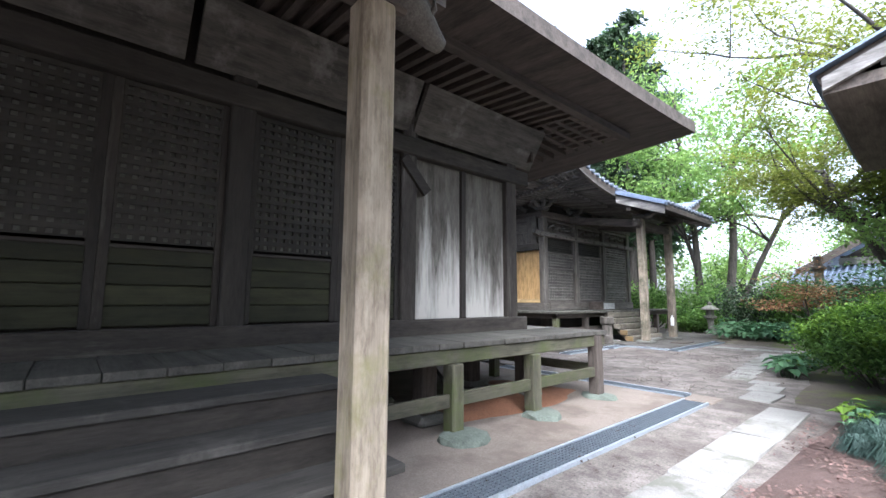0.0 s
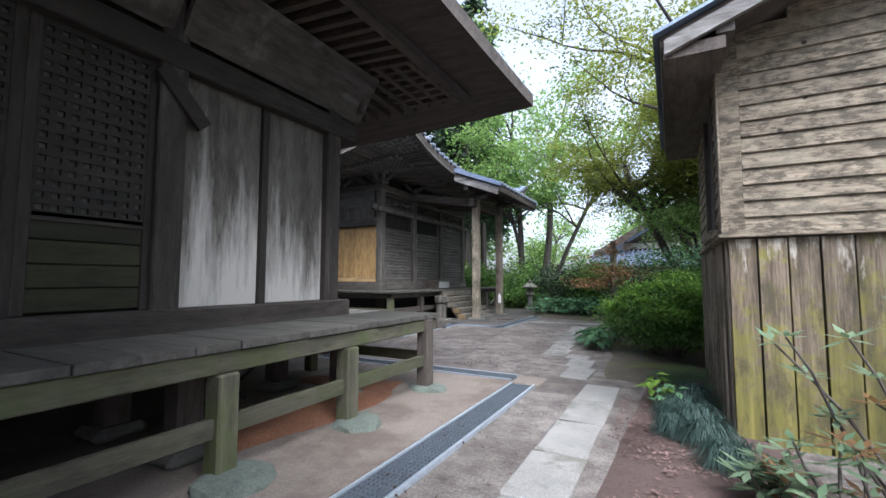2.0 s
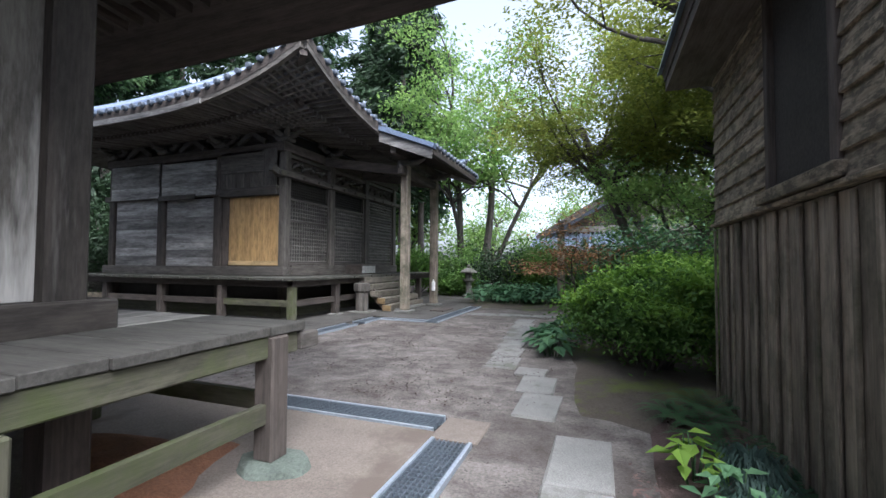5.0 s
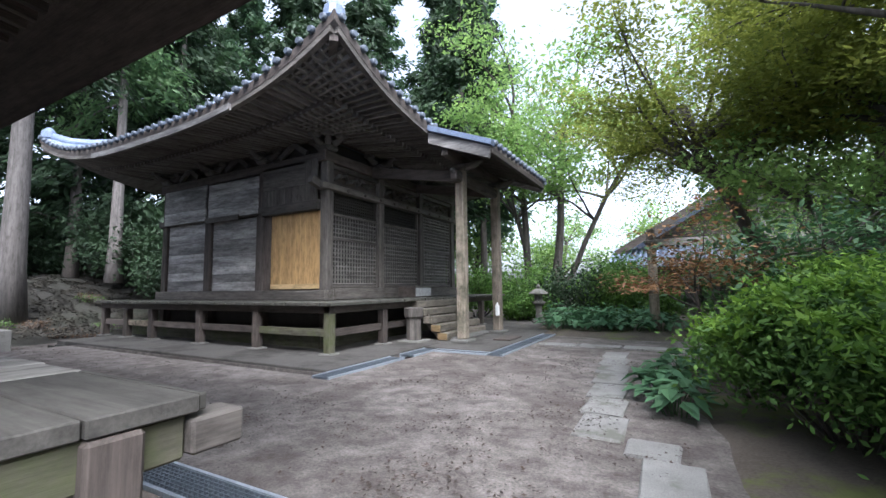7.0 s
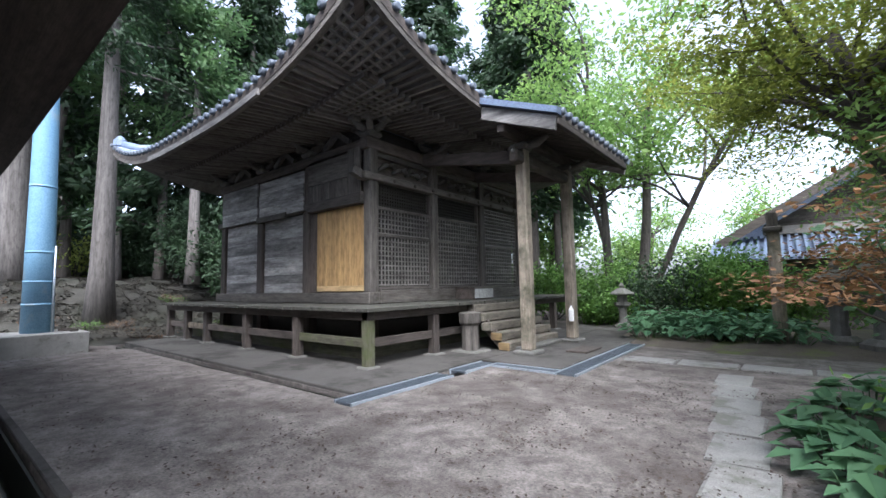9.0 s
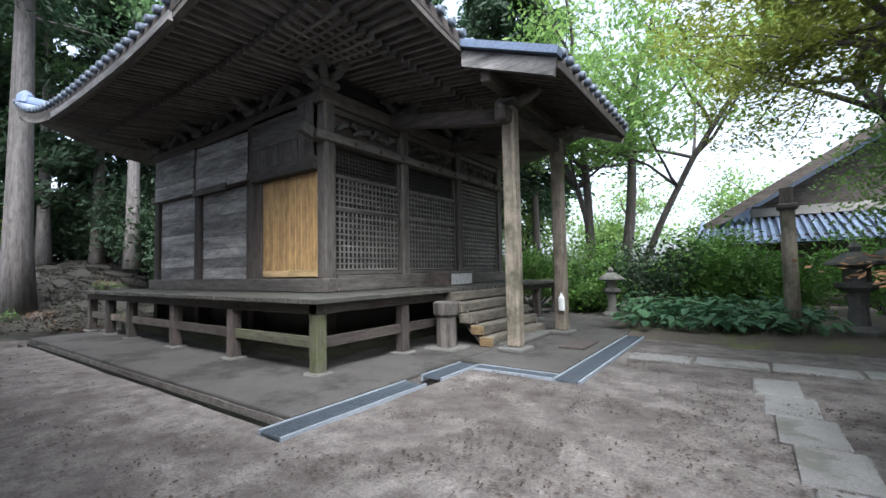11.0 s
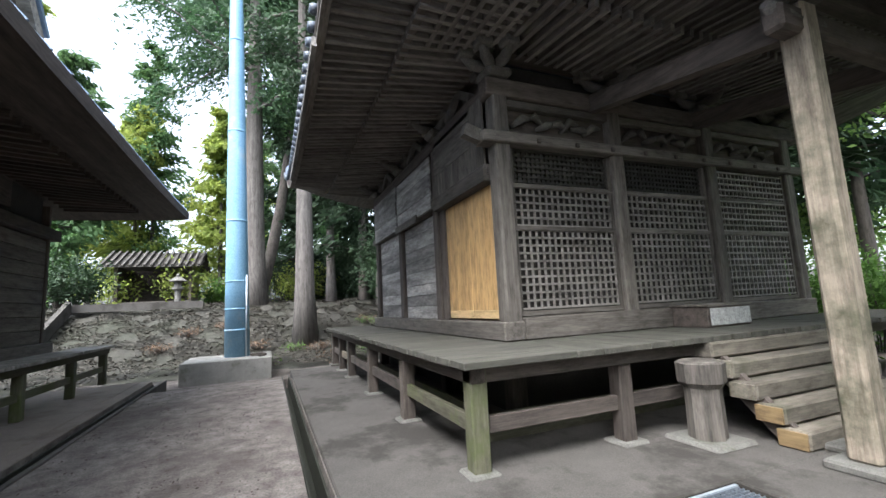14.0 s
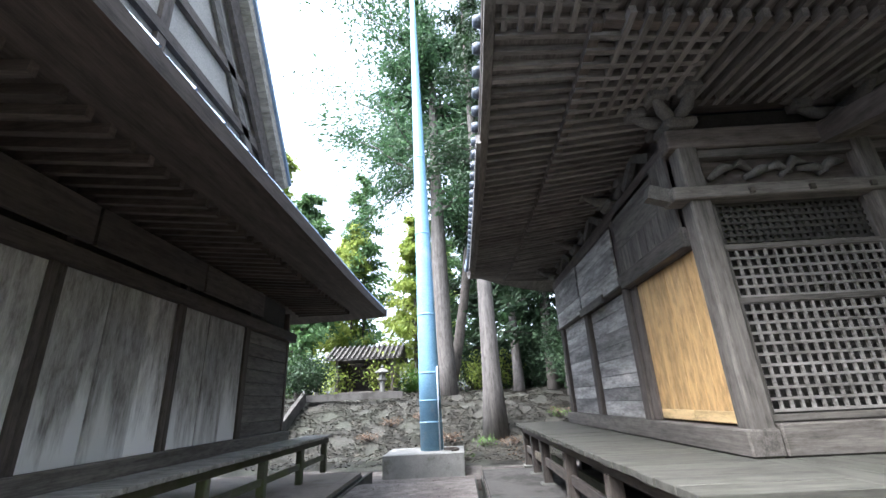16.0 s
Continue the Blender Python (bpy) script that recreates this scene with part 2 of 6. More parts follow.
DECK_Y = wood("worn_deck_boards_y", (0.036, 0.035, 0.027), (0.095, 0.091, 0.074), 1, (0.048, 0.05, 0.035), 0.35, vary=(0.92, 1.06))
PILLAR = wood("pale_pillar_wood", (0.2, 0.165, 0.12), (0.4, 0.34, 0.26), 2, (0.2, 0.19, 0.08), 0.35)
LOG = wood("step_timber", (0.09, 0.08, 0.062), (0.22, 0.195, 0.155), 1, (0.07, 0.07, 0.045), 0.35)
FRESH = wood("fresh_cypress", (0.5, 0.3, 0.11), (0.64, 0.42, 0.185), 2, rough=0.55, vary=(0.94, 1.05))
FRESH_P = wood("fresh_cypress_pale", (0.62, 0.43, 0.2), (0.74, 0.55, 0.29), 0, rough=0.55, vary=(0.95, 1.05))
SAWN = wood("sawn_end_grain", (0.15, 0.1, 0.045), (0.27, 0.19, 0.09), 0)
LATTICE = wood("lattice_bars", (0.12, 0.11, 0.097), (0.33, 0.308, 0.28), 1)
# Dark lattice and olive boards, lowered further for the porch shade.
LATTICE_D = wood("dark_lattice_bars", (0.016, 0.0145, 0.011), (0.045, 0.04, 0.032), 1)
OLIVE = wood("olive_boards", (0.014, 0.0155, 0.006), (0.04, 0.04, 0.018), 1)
CLAP = clap_wood("weathered_clapboard", 0)
CLAP_Y = clap_wood("weathered_clapboard_y", 1)
VERT = shed_wood("mossy_boards")
VERT_D = wood("weathered_boards", (0.14, 0.115, 0.085), (0.38, 0.325, 0.25), 2, (0.06, 0.06, 0.035), 0.5)
# Backing paper, lowered with the lattice for the same shade.
PAPER = rough_mat("lattice_paper", (0.11, 0.106, 0.09), (0.2, 0.192, 0.17), 2, 30)
# Near-black for the steel trestle and for blocks that paint inner shade.
DARKNESS = rough_mat("black_steel_and_shade", (0.02, 0.018, 0.015), (0.045, 0.04, 0.034), 4, 40)
CARVED = rough_mat("carved_wood", (0.05, 0.045, 0.04), (0.15, 0.138, 0.12), 9, 70, 0.85, strength=0.8)
TILE = rough_mat("blue_grey_roof_tile", (0.1, 0.13, 0.19), (0.19, 0.24, 0.33), 5, 40, 0.38)
# Damp mossy concrete, taken near-black for the shade down in the ditches.
DAMP = rough_mat("damp_mossy_shaded_concrete", (0.012, 0.012, 0.009), (0.04, 0.042, 0.028), 5, 60, 0.6)
# Round eave tile ends, darker than the roof tile.
TILE_END = rough_mat("dark_tile_ends", (0.05, 0.06, 0.075), (0.13, 0.155, 0.19), 9, 60, 0.5)
SHEET = rough_mat("blue_grey_sheet_roof", (0.15, 0.2, 0.27), (0.25, 0.32, 0.42), 2, 30, 0.35, metal=0.3, strength=0.15)
THATCH = wood("old_thatch", (0.22, 0.19, 0.15), (0.46, 0.42, 0.35), 1, grain=110)
PLASTER = rough_mat("grey_plaster", (0.24, 0.222, 0.195), (0.38, 0.355, 0.32), 1.5, 40)
GALV = rough_mat("galvanised_steel", (0.4, 0.46, 0.52), (0.56, 0.62, 0.68), 8, 60, 0.4, metal=0.55, strength=0.1)
GALV_D = rough_mat("dull_steel", (0.15, 0.18, 0.21), (0.26, 0.3, 0.34), 8, 60, 0.45, metal=0.6, strength=0.1)
BLUE = rough_mat("faded_blue_paint", (0.12, 0.25, 0.37), (0.19, 0.34, 0.46), 3, 30, 0.5, (0.24, 0.32, 0.37), 1.2, 0.58, 0.2)
CONCRETE = rough_mat("worn_concrete", (0.042, 0.039, 0.034), (0.098, 0.091, 0.081), 1.6, 90, 0.92, (0.03, 0.027, 0.022), 0.9, 0.5, 0.35)
APRON = rough_mat("pale_tan_concrete", (0.118, 0.098, 0.08), (0.235, 0.2, 0.166), 1.3, 80, 0.92, (0.12, 0.096, 0.077), 0.8, 0.5, 0.35)
STONE = rough_mat("grey_stone", (0.07, 0.069, 0.06), (0.17, 0.165, 0.148), 7, 90, 0.9, (0.055, 0.062, 0.035), 2.0, 0.56)
SLAB = rough_mat("pale_paving_stone", (0.15, 0.147, 0.135), (0.29, 0.284, 0.262), 2.5, 110, 0.9, (0.13, 0.128, 0.105), 1.5, 0.52, 0.35)
GREENSTONE = rough_mat("green_grey_stone", (0.06, 0.075, 0.06), (0.15, 0.175, 0.145), 6, 60)
EARTH = earth_mat("bare_earth", (0.068, 0.056, 0.048), (0.245, 0.222, 0.2), (0.06, 0.048, 0.04))
RED_SOIL = rough_mat("red_soil", (0.14, 0.06, 0.03), (0.25, 0.12, 0.065), 6, 60, 0.95, strength=0.8, dist=0.03)
MULCH = rough_mat("bark_mulch", (0.055, 0.035, 0.03), (0.12, 0.08, 0.068), 20, 90, 0.95, strength=0.9, dist=0.03)
MOSS = rough_mat("moss_and_soil", (0.05, 0.04, 0.03), (0.12, 0.1, 0.076), 3, 50, 0.95, (0.1, 0.115, 0.03), 0.9, 0.52, 0.7, 0.02)
# Dull bank soil, darkened further for the shade under the trees.
BANK_SOIL = earth_mat("dull_shaded_bank_soil", (0.024, 0.023, 0.018), (0.052, 0.049, 0.038), (0.028, 0.032, 0.019))
BARK = wood("grey_bark", (0.065, 0.058, 0.051), (0.21, 0.19, 0.172), 2, grain=22, rough=0.95)
BARK_D = wood("dark_bark", (0.05, 0.042, 0.035), (0.12, 0.105, 0.09), 2, grain=22, rough=0.95)
L_FRESH = leaf_mat("fresh_leaves", (0.095, 0.19, 0.045), (0.32, 0.47, 0.13), 0.58)
L_MAPLE = leaf_mat("maple_leaves", (0.09, 0.125, 0.025), (0.3, 0.33, 0.06), 0.6)
# Three cedar tones that carry shade or sun in the colour itself.
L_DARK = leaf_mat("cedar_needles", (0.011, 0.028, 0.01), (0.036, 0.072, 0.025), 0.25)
L_CEDAR = leaf_mat("sun_toned_cedar_sprays", (0.05, 0.11, 0.04), (0.13, 0.22, 0.08), 0.5)
L_SPRAY = leaf_mat("shade_toned_cedar_sprays", (0.025, 0.065, 0.03), (0.08, 0.15, 0.06), 0.4)
L_BUSH = leaf_mat("shrub_leaves", (0.026, 0.07, 0.015), (0.17, 0.32, 0.055), 0.45)
L_BRIGHT = leaf_mat("young_shrub_leaves", (0.12, 0.24, 0.03), (0.26, 0.42, 0.06), 0.45)
L_HOSTA = leaf_mat("broad_ground_leaves", (0.05, 0.13, 0.06), (0.12, 0.24, 0.11), 0.3)
L_FERN = leaf_mat("fern_leaves", (0.03, 0.08, 0.035), (0.08, 0.16, 0.06), 0.3)
L_SEDGE = leaf_mat("blue_green_sedge", (0.022, 0.05, 0.042), (0.065, 0.115, 0.09), 0.3)
L_RHODO = leaf_mat("rhododendron_leaves", (0.08, 0.14, 0.07), (0.2, 0.27, 0.16), 0.3)
L_RUST = leaf_mat("rusty_leaves", (0.11, 0.06, 0.028), (0.27, 0.145, 0.06), 0.4)
L_BROWN = leaf_mat("withered_twigs", (0.12, 0.08, 0.05), (0.26, 0.17, 0.11), 0.35)
# Far leaves with the warm backlight mixed into their colour.
L_WARM = leaf_mat("sun_toned_far_leaves", (0.15, 0.22, 0.045), (0.38, 0.43, 0.1), 0.65)
L_LITTER = leaf_mat("fallen_leaves", (0.02, 0.014, 0.01), (0.07, 0.045, 0.03), 0.0)


# ---- mesh helpers ----
def bx(bm, x0, x1, y0, y1, z0, z1, bev=0.0):
    r = bmesh.ops.create_cube(bm, size=1)
    for v in r["verts"]:
        v.co = Vector((x0 + (v.co.x + .5) * (x1 - x0), y0 + (v.co.y + .5) * (y1 - y0), z0 + (v.co.z + .5) * (z1 - z0)))
    if bev:
        es = list({e for v in r["verts"] for e in v.link_edges})
        bmesh.ops.bevel(bm, geom=es, offset=bev, segments=1, affect='EDGES')
    return bm


def box(x0, x1, y0, y1, z0, z1, bev=0.0):
    return bx(bmesh.new(), x0, x1, y0, y1, z0, z1, bev)


def beam(a, b, w, h, bm=None):
    """A squared timber from a to b, w wide and h high."""
    bm = bm or bmesh.new()
    a, b = Vector(a), Vector(b)
    d = (b - a).normalized()
    side = d.cross(Vector((0, 0, 1)))
    side = Vector((1, 0, 0)) if side.length < 0.01 else side.normalized()
    up = side.cross(d)
    vs = [bm.verts.new(p + side * sx * w / 2 + up * sz * h / 2) for p in (a, b) for sx, sz in ((-1, -1), (1, -1), (1, 1), (-1, 1))]
    for f in ((0, 1, 2, 3), (7, 6, 5, 4), (0, 4, 5, 1), (1, 5, 6, 2), (2, 6, 7, 3), (3, 7, 4, 0)):
        bm.faces.new([vs[i] for i in f])
    return bm


def tube(bm, pts, radii, n=8):
    pts = [Vector(p) for p in pts]
    rings = []
    for i, (p, r) in enumerate(zip(pts, radii)):
        d = (pts[min(i + 1, len(pts) - 1)] - pts[max(i - 1, 0)]).normalized()
        s = d.cross(Vector((0.3, 0.9, 0.2))).normalized()
        t = d.cross(s)
        rings.append([bm.verts.new(p + (s * math.cos(a) + t * math.sin(a)) * r) for a in (2 * math.pi * k / n for k in range(n))])
    for a, b in zip(rings, rings[1:]):
        for k in range(n):
            bm.faces.new((a[k], a[(k + 1) % n], b[(k + 1) % n], b[k])).smooth = True
    bm.faces.new(rings[-1])
    bm.faces.new(rings[0][::-1])
    return bm


def lathe(bm, profile, cx, cy, n=12):
    """Turned shape from (radius, height) pairs."""
    rings = [[bm.verts.new((cx + r * math.cos(2 * math.pi * k / n), cy + r * math.sin(2 * math.pi * k / n), z)) for k in range(n)] for r, z in profile]
    for a, b in zip(rings, rings[1:]):
        for k in range(n):
            bm.faces.new((a[k], a[(k + 1) % n], b[(k + 1) % n], b[k]))
    bm.faces.new(rings[-1])
    bm.faces.new(rings[0][::-1])
    return bm


def obj(name, bm, material, parent=None, label=""):
    bmesh.ops.recalc_face_normals(bm, faces=bm.faces)
    me = bpy.data.meshes.new(name)
    bm.to_mesh(me)
    bm.free()
    me.materials.append(material)
    o = new(name, me)
    o.parent = parent
    return tagged(o, label)


def part(name, bm, material, parent, label=""):
    return obj(name, bm, material, parent, label)


def thing(name, label, category, group="", kind=""):
    return tagged(new(name), label, category, group, kind)


def structure(ob, label, category):
    return tagged(ob, label, category, kind="structure")


def quads(name, v, material, parent=None):
    """One mesh from an (n, 4, 3) array of leaf corners."""
    v = np.asarray(v, dtype=np.float32)
    n = len(v)
    me = bpy.data.meshes.new(name)
    me.vertices.add(4 * n)
    me.vertices.foreach_set("co", v.reshape(-1))
    me.loops.add(4 * n)
    me.loops.foreach_set("vertex_index", np.arange(4 * n, dtype=np.int32))
    me.polygons.add(n)
    me.polygons.foreach_set("loop_start", np.arange(0, 4 * n, 4, dtype=np.int32))
    me.update(calc_edges=True)
    me.materials.append(material)
    o = new(name, me)
    o.parent = parent
    return o


RNG = np.random.default_rng(7)


def unit(v):
    return v / (np.linalg.norm(v, axis=-1, keepdims=True) + 1e-9)


def leaf_cards(c, size, wide=0.5, flat=0.5, droop=0.0, axis=None):
    """Small lens-shaped leaves at the centres c; flat 1: lying level, 0: any way."""
    n = len(c)
    nor = unit(RNG.normal(size=(n, 3)) * (1 - flat) + np.array([0, 0, 1.0]) * flat + RNG.normal(size=(n, 3)) * 0.15)
    a = unit(RNG.normal(size=(n, 3)) if axis is None else axis + RNG.normal(size=(n, 3)) * 0.35)
    a = unit(a - nor * (a * nor).sum(1, keepdims=True))
    a[:, 2] -= droop
    a = unit(a)
    b = np.cross(nor, a)
    s = (size * RNG.uniform(0.6, 1.3, size=n))[:, None]
    return np.stack([c - a * s, c + b * s * wide, c + a * s, c - b * s * wide], axis=1)


# ---- ground ----
def smooth(a, b, x):
    t = min(1.0, max(0.0, (x - a) / (b - a)))
    return t * t * (3 - 2 * t)


# open drains: x0, x1, y0, y1, depth
CHANNELS = [(-15.6, -5.3, 7.3, 7.5, 0.42), (-5.3, -1.88, 7.06, 7.36, 0.3), (-1.84, -1.53, 2.2, 6.92, 0.16), (-14.9, -5.8, 10.1, 10.28, 0.42),
            (-5.8, -5.48, 9.98, 13.04, 0.2), (-5.48, -4.04, 12.8, 13.04, 0.16), (-4.36, -4.04, 13.04, 16.6, 0.16)]


def ground_height(x, y):
    for x0, x1, y0, y1, d in CHANNELS:
        if x0 < x < x1 and y0 < y < y1:
            return -d
    z = 0.012 * noise.noise(Vector((x * 1.3, y * 1.3, 0))) + 0.006 * noise.noise(Vector((x * 5, y * 5, 3)))
    z -= 0.3 * smooth(-13.5, -16.3, x)
    rise = smooth(-18.4, -26.0, x) * 2.2 + smooth(-24, -60, x) * 1.5
    rise += smooth(22, 40, y) * 0.8
    if rise > 0.01:
        z += rise + 0.22 * min(1, rise) * noise.noise(Vector((x * 0.5, y * 0.5, 1))) + 0.1 * min(1, rise) * noise.noise(Vector((x * 1.7, y * 1.7, 2)))
    return z


def grid_lines(lo, hi, fine_lo, fine_hi, step, edges):
    vals = set(np.round(np.arange(fine_lo, fine_hi, step), 3).tolist())
    vals = {v for v in vals if all(abs(v - e) > 0.04 for e in edges)}
    for e in edges:
        vals |= {round(e - 0.008, 3), round(e + 0.008, 3)}
    vals |= {lo, lo * 0.6, fine_lo * 1.6, hi, hi * 0.6, fine_hi * 1.4}
    return sorted(vals)


gx = grid_lines(-400.0, 400.0, -40.0, 12.0, 0.35, sorted({c for k in CHANNELS for c in k[:2]}))
gy = grid_lines(-400.0, 400.0, -12.0, 44.0, 0.35, sorted({c for k in CHANNELS for c in k[2:4]}))
gv = [(x, y, ground_height(x, y)) for y in gy for x in gx]
gf = [(j * len(gx) + i, j * len(gx) + i + 1, (j + 1) * len(gx) + i + 1, (j + 1) * len(gx) + i) for j in range(len(gy) - 1) for i in range(len(gx) - 1)]
gm = bpy.data.meshes.new("ground")
gm.from_pydata(gv, [], gf)
gm.materials.append(EARTH)
# Second slot: bank faces, with tree shade in the soil colour.
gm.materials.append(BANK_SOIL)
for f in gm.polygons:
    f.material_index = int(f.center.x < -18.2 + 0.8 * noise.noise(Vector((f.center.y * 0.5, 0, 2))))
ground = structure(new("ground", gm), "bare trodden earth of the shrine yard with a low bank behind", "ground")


def pavement(name, bm, material, label):
    return structure(obj(name, bm, material), label, "pavement")


bm = box(-15.6, -1.86, -8, 7.04, -0.5, 0.022, 0.01)
bx(bm, -15.6, -5.32, 7.043, 7.29, -0.5, 0.02, 0.01)
pavement("pavement_hall", bm, APRON, "pale tan concrete apron round the old hall")
bm = box(-14.9, -5.82, 10.3, 20.4, -0.5, 0.045, 0.012)
bx(bm, -5.818, -4.38, 13.06, 20.4, -0.3, 0.04, 0.012)
pavement("pavement_shrine", bm, CONCRETE, "grey concrete apron round the small shrine hall")
pavement("ditch_wall", box(-15.6, -5.3, 7.51, 7.58, -0.5, 0.02, 0.008), CONCRETE, "weathered concrete edge of the open ditch")
pavement("drain_junction", box(-1.87, -1.5, 6.94, 7.37, -0.3, 0.02, 0.012), APRON, "small concrete cover slab where two drains meet")
# Added linings: damp, and painted darker for the depth's shade.
for x0, x1, y0, y1, label in ((-15.55, -5.32, 7.3, 7.5, "damp lining of the open ditch beside the old hall, darkened for the shade of its depth"), (-14.85, -5.82, 10.1, 10.28, "damp lining of the open ditch beside the shrine apron, darkened for the shade of its depth")):
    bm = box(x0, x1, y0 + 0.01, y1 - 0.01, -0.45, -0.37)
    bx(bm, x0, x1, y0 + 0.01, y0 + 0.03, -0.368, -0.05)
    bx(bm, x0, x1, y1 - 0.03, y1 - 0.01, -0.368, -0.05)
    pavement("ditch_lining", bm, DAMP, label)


def patch(name, cx, cy, rx, ry, h, material, label, seed):
    """A low uneven patch of loose soil."""
    bm = bmesh.new()
    rings, n = 7, 30
    rows = []
    for r in range(rings + 1):
        q = r / rings
        row = []
        for k in range(n):
            a = 2 * math.pi * k / n
            e = 1 + 0.25 * noise.noise(Vector((math.cos(a) * 2, math.sin(a) * 2, seed)))
            x, y = cx + rx * q * e * math.cos(a), cy + ry * q * e * math.sin(a)
            z = h * (1 - q ** 2) * (1 + 0.7 * noise.noise(Vector((x * 4, y * 4, seed)))) - 0.05 * q ** 6
            row.append(bm.verts.new((x, y, z + 0.02)))
        rows.append(row)
    for a, b in zip(rows, rows[1:]):
        for k in range(n):
            if len({a[k], a[(k + 1) % n]}) == 2:
                bm.faces.new((a[k], a[(k + 1) % n], b[(k + 1) % n], b[k])).smooth = True
    return tagged(obj(name, bm, material), label, "soil", kind="stuff")


patch("soil_patch", -3.2, 5.0, 0.5, 1.5, 0.09, RED_SOIL, "reddish loose soil under the veranda edge", 3)
patch("soil_patch", -3.7, 5.9, 0.8, 0.35, 0.05, RED_SOIL, "reddish loose soil under the veranda edge", 5)
patch("mulch_bed", 0.2, 4.2, 0.75, 5.2, 0.035, MULCH, "reddish brown bark mulch bed beside the stepping slabs", 8)
patch("garden_bed", 0.6, 11.0, 2.1, 4.2, 0.05, MOSS, "dark mossy garden soil under the shrubs", 9)
patch("garden_bed", -1.6, 19.5, 5.2, 3.6, 0.06, MOSS, "dark mossy garden soil under the broad leaves", 11)

# stepping slabs, jogging towards the shrine
slabs = thing("stepping_slab_path", "row of pale rectangular stone slabs laid in the earth", "paving")
slab_rows = [(-0.79, y, 0.4, 0.76) for y in np.arange(-1.65, 7.4, 0.78)] + [(-1.2, 7.95, 0.38, 0.68), (-1.3, 8.64, 0.38, 0.62), (-1.44, 9.16, 0.37, 0.36)]
slab_rows += [(-1.83 - 0.095 * (y - 9.2), y, 0.4, 0.66) for y in np.arange(9.55, 14.2, 0.69)] + [(-3.52 + 0.84 * k, 14.75 + 0.02 * k, 0.8, 0.42) for k in range(6)]
for i, (x, y, w, h) in enumerate(slab_rows):
    bm = box(-w / 2, w / 2, -h / 2, h / 2, -0.05, 0.012, 0.012)
    for v in bm.verts:
        v.co.x += random.uniform(-0.012, 0.012)
        v.co.y += random.uniform(-0.012, 0.012)
    o = part("slab", bm, SLAB, slabs)
    o.location = (x, y, random.uniform(0.008, 0.016))
    o.rotation_euler = (random.uniform(-.006, .006), random.uniform(-.006, .006), random.uniform(-.02, .02))


def grating(x0, x1, y0, y1, along, label, lengths=1.0):
    """Steel drain covers: two rails, long bars and thin cross rods, one cover after the other."""
    g = thing("drain_grating", label, "drain cover", "drain gratings")
    lo, hi = (y0, y1) if along == 1 else (x0, x1)
    a0, a1 = (x0, x1) if along == 1 else (y0, y1)

    def put(name, u0, u1, w0, w1, z0, z1, material=GALV):
        return part(name, box(u0, u1, w0, w1, z0, z1) if along == 0 else box(w0, w1, u0, u1, z0, z1), material, g)
    put("rail", lo, hi, a0 - 0.012, a0 + 0.014, -0.05, 0.03)
    put("rail", lo, hi, a1 - 0.014, a1 + 0.012, -0.05, 0.03)
    n = max(5, int((a1 - a0) / 0.034))
    count = max(1, round((hi - lo) / lengths))
    for c in range(count):
        s, e = lo + (hi - lo) * c / count + 0.006, lo + (hi - lo) * (c + 1) / count - 0.006
        for k in range(n):
            w = a0 + 0.024 + (a1 - a0 - 0.048) * k / (n - 1)
            put("bar", s, e, w - 0.003, w + 0.003, -0.012, 0.024, GALV_D)
        rods = bmesh.new()
        for u in np.arange(s, e, 0.05):
            if along == 0:
                bx(rods, u - 0.002, u + 0.002, a0 + 0.01, a1 - 0.01, 0.006, 0.019)
            else:
                bx(rods, a0 + 0.01, a1 - 0.01, u - 0.002, u + 0.002, 0.006, 0.019)
        tagged(part("grate_mesh", rods, GALV_D, g), kind="stuff")
    return g


grating(-1.83, -1.54, 2.25, 6.91, 1, "galvanised steel drain grating along the old hall")
grating(-5.29, -1.89, 7.07, 7.35, 0, "galvanised steel drain grating along the side of the old hall")
grating(-5.79, -5.49, 9.99, 11.85, 1, "galvanised steel drain grating along the shrine apron")
grating(-5.79, -5.49, 12.15, 13.03, 1, "galvanised steel drain grating beside an open gap")
grating(-5.47, -4.37, 12.81, 13.03, 0, "galvanised steel drain grating in front of the shrine")
grating(-4.35, -4.05, 12.81, 16.55, 1, "galvanised steel drain grating in front of the shrine steps")
grating(-5.75, -5.45, 17.6, 19.2, 1, "galvanised steel drain grating beyond the shrine steps")


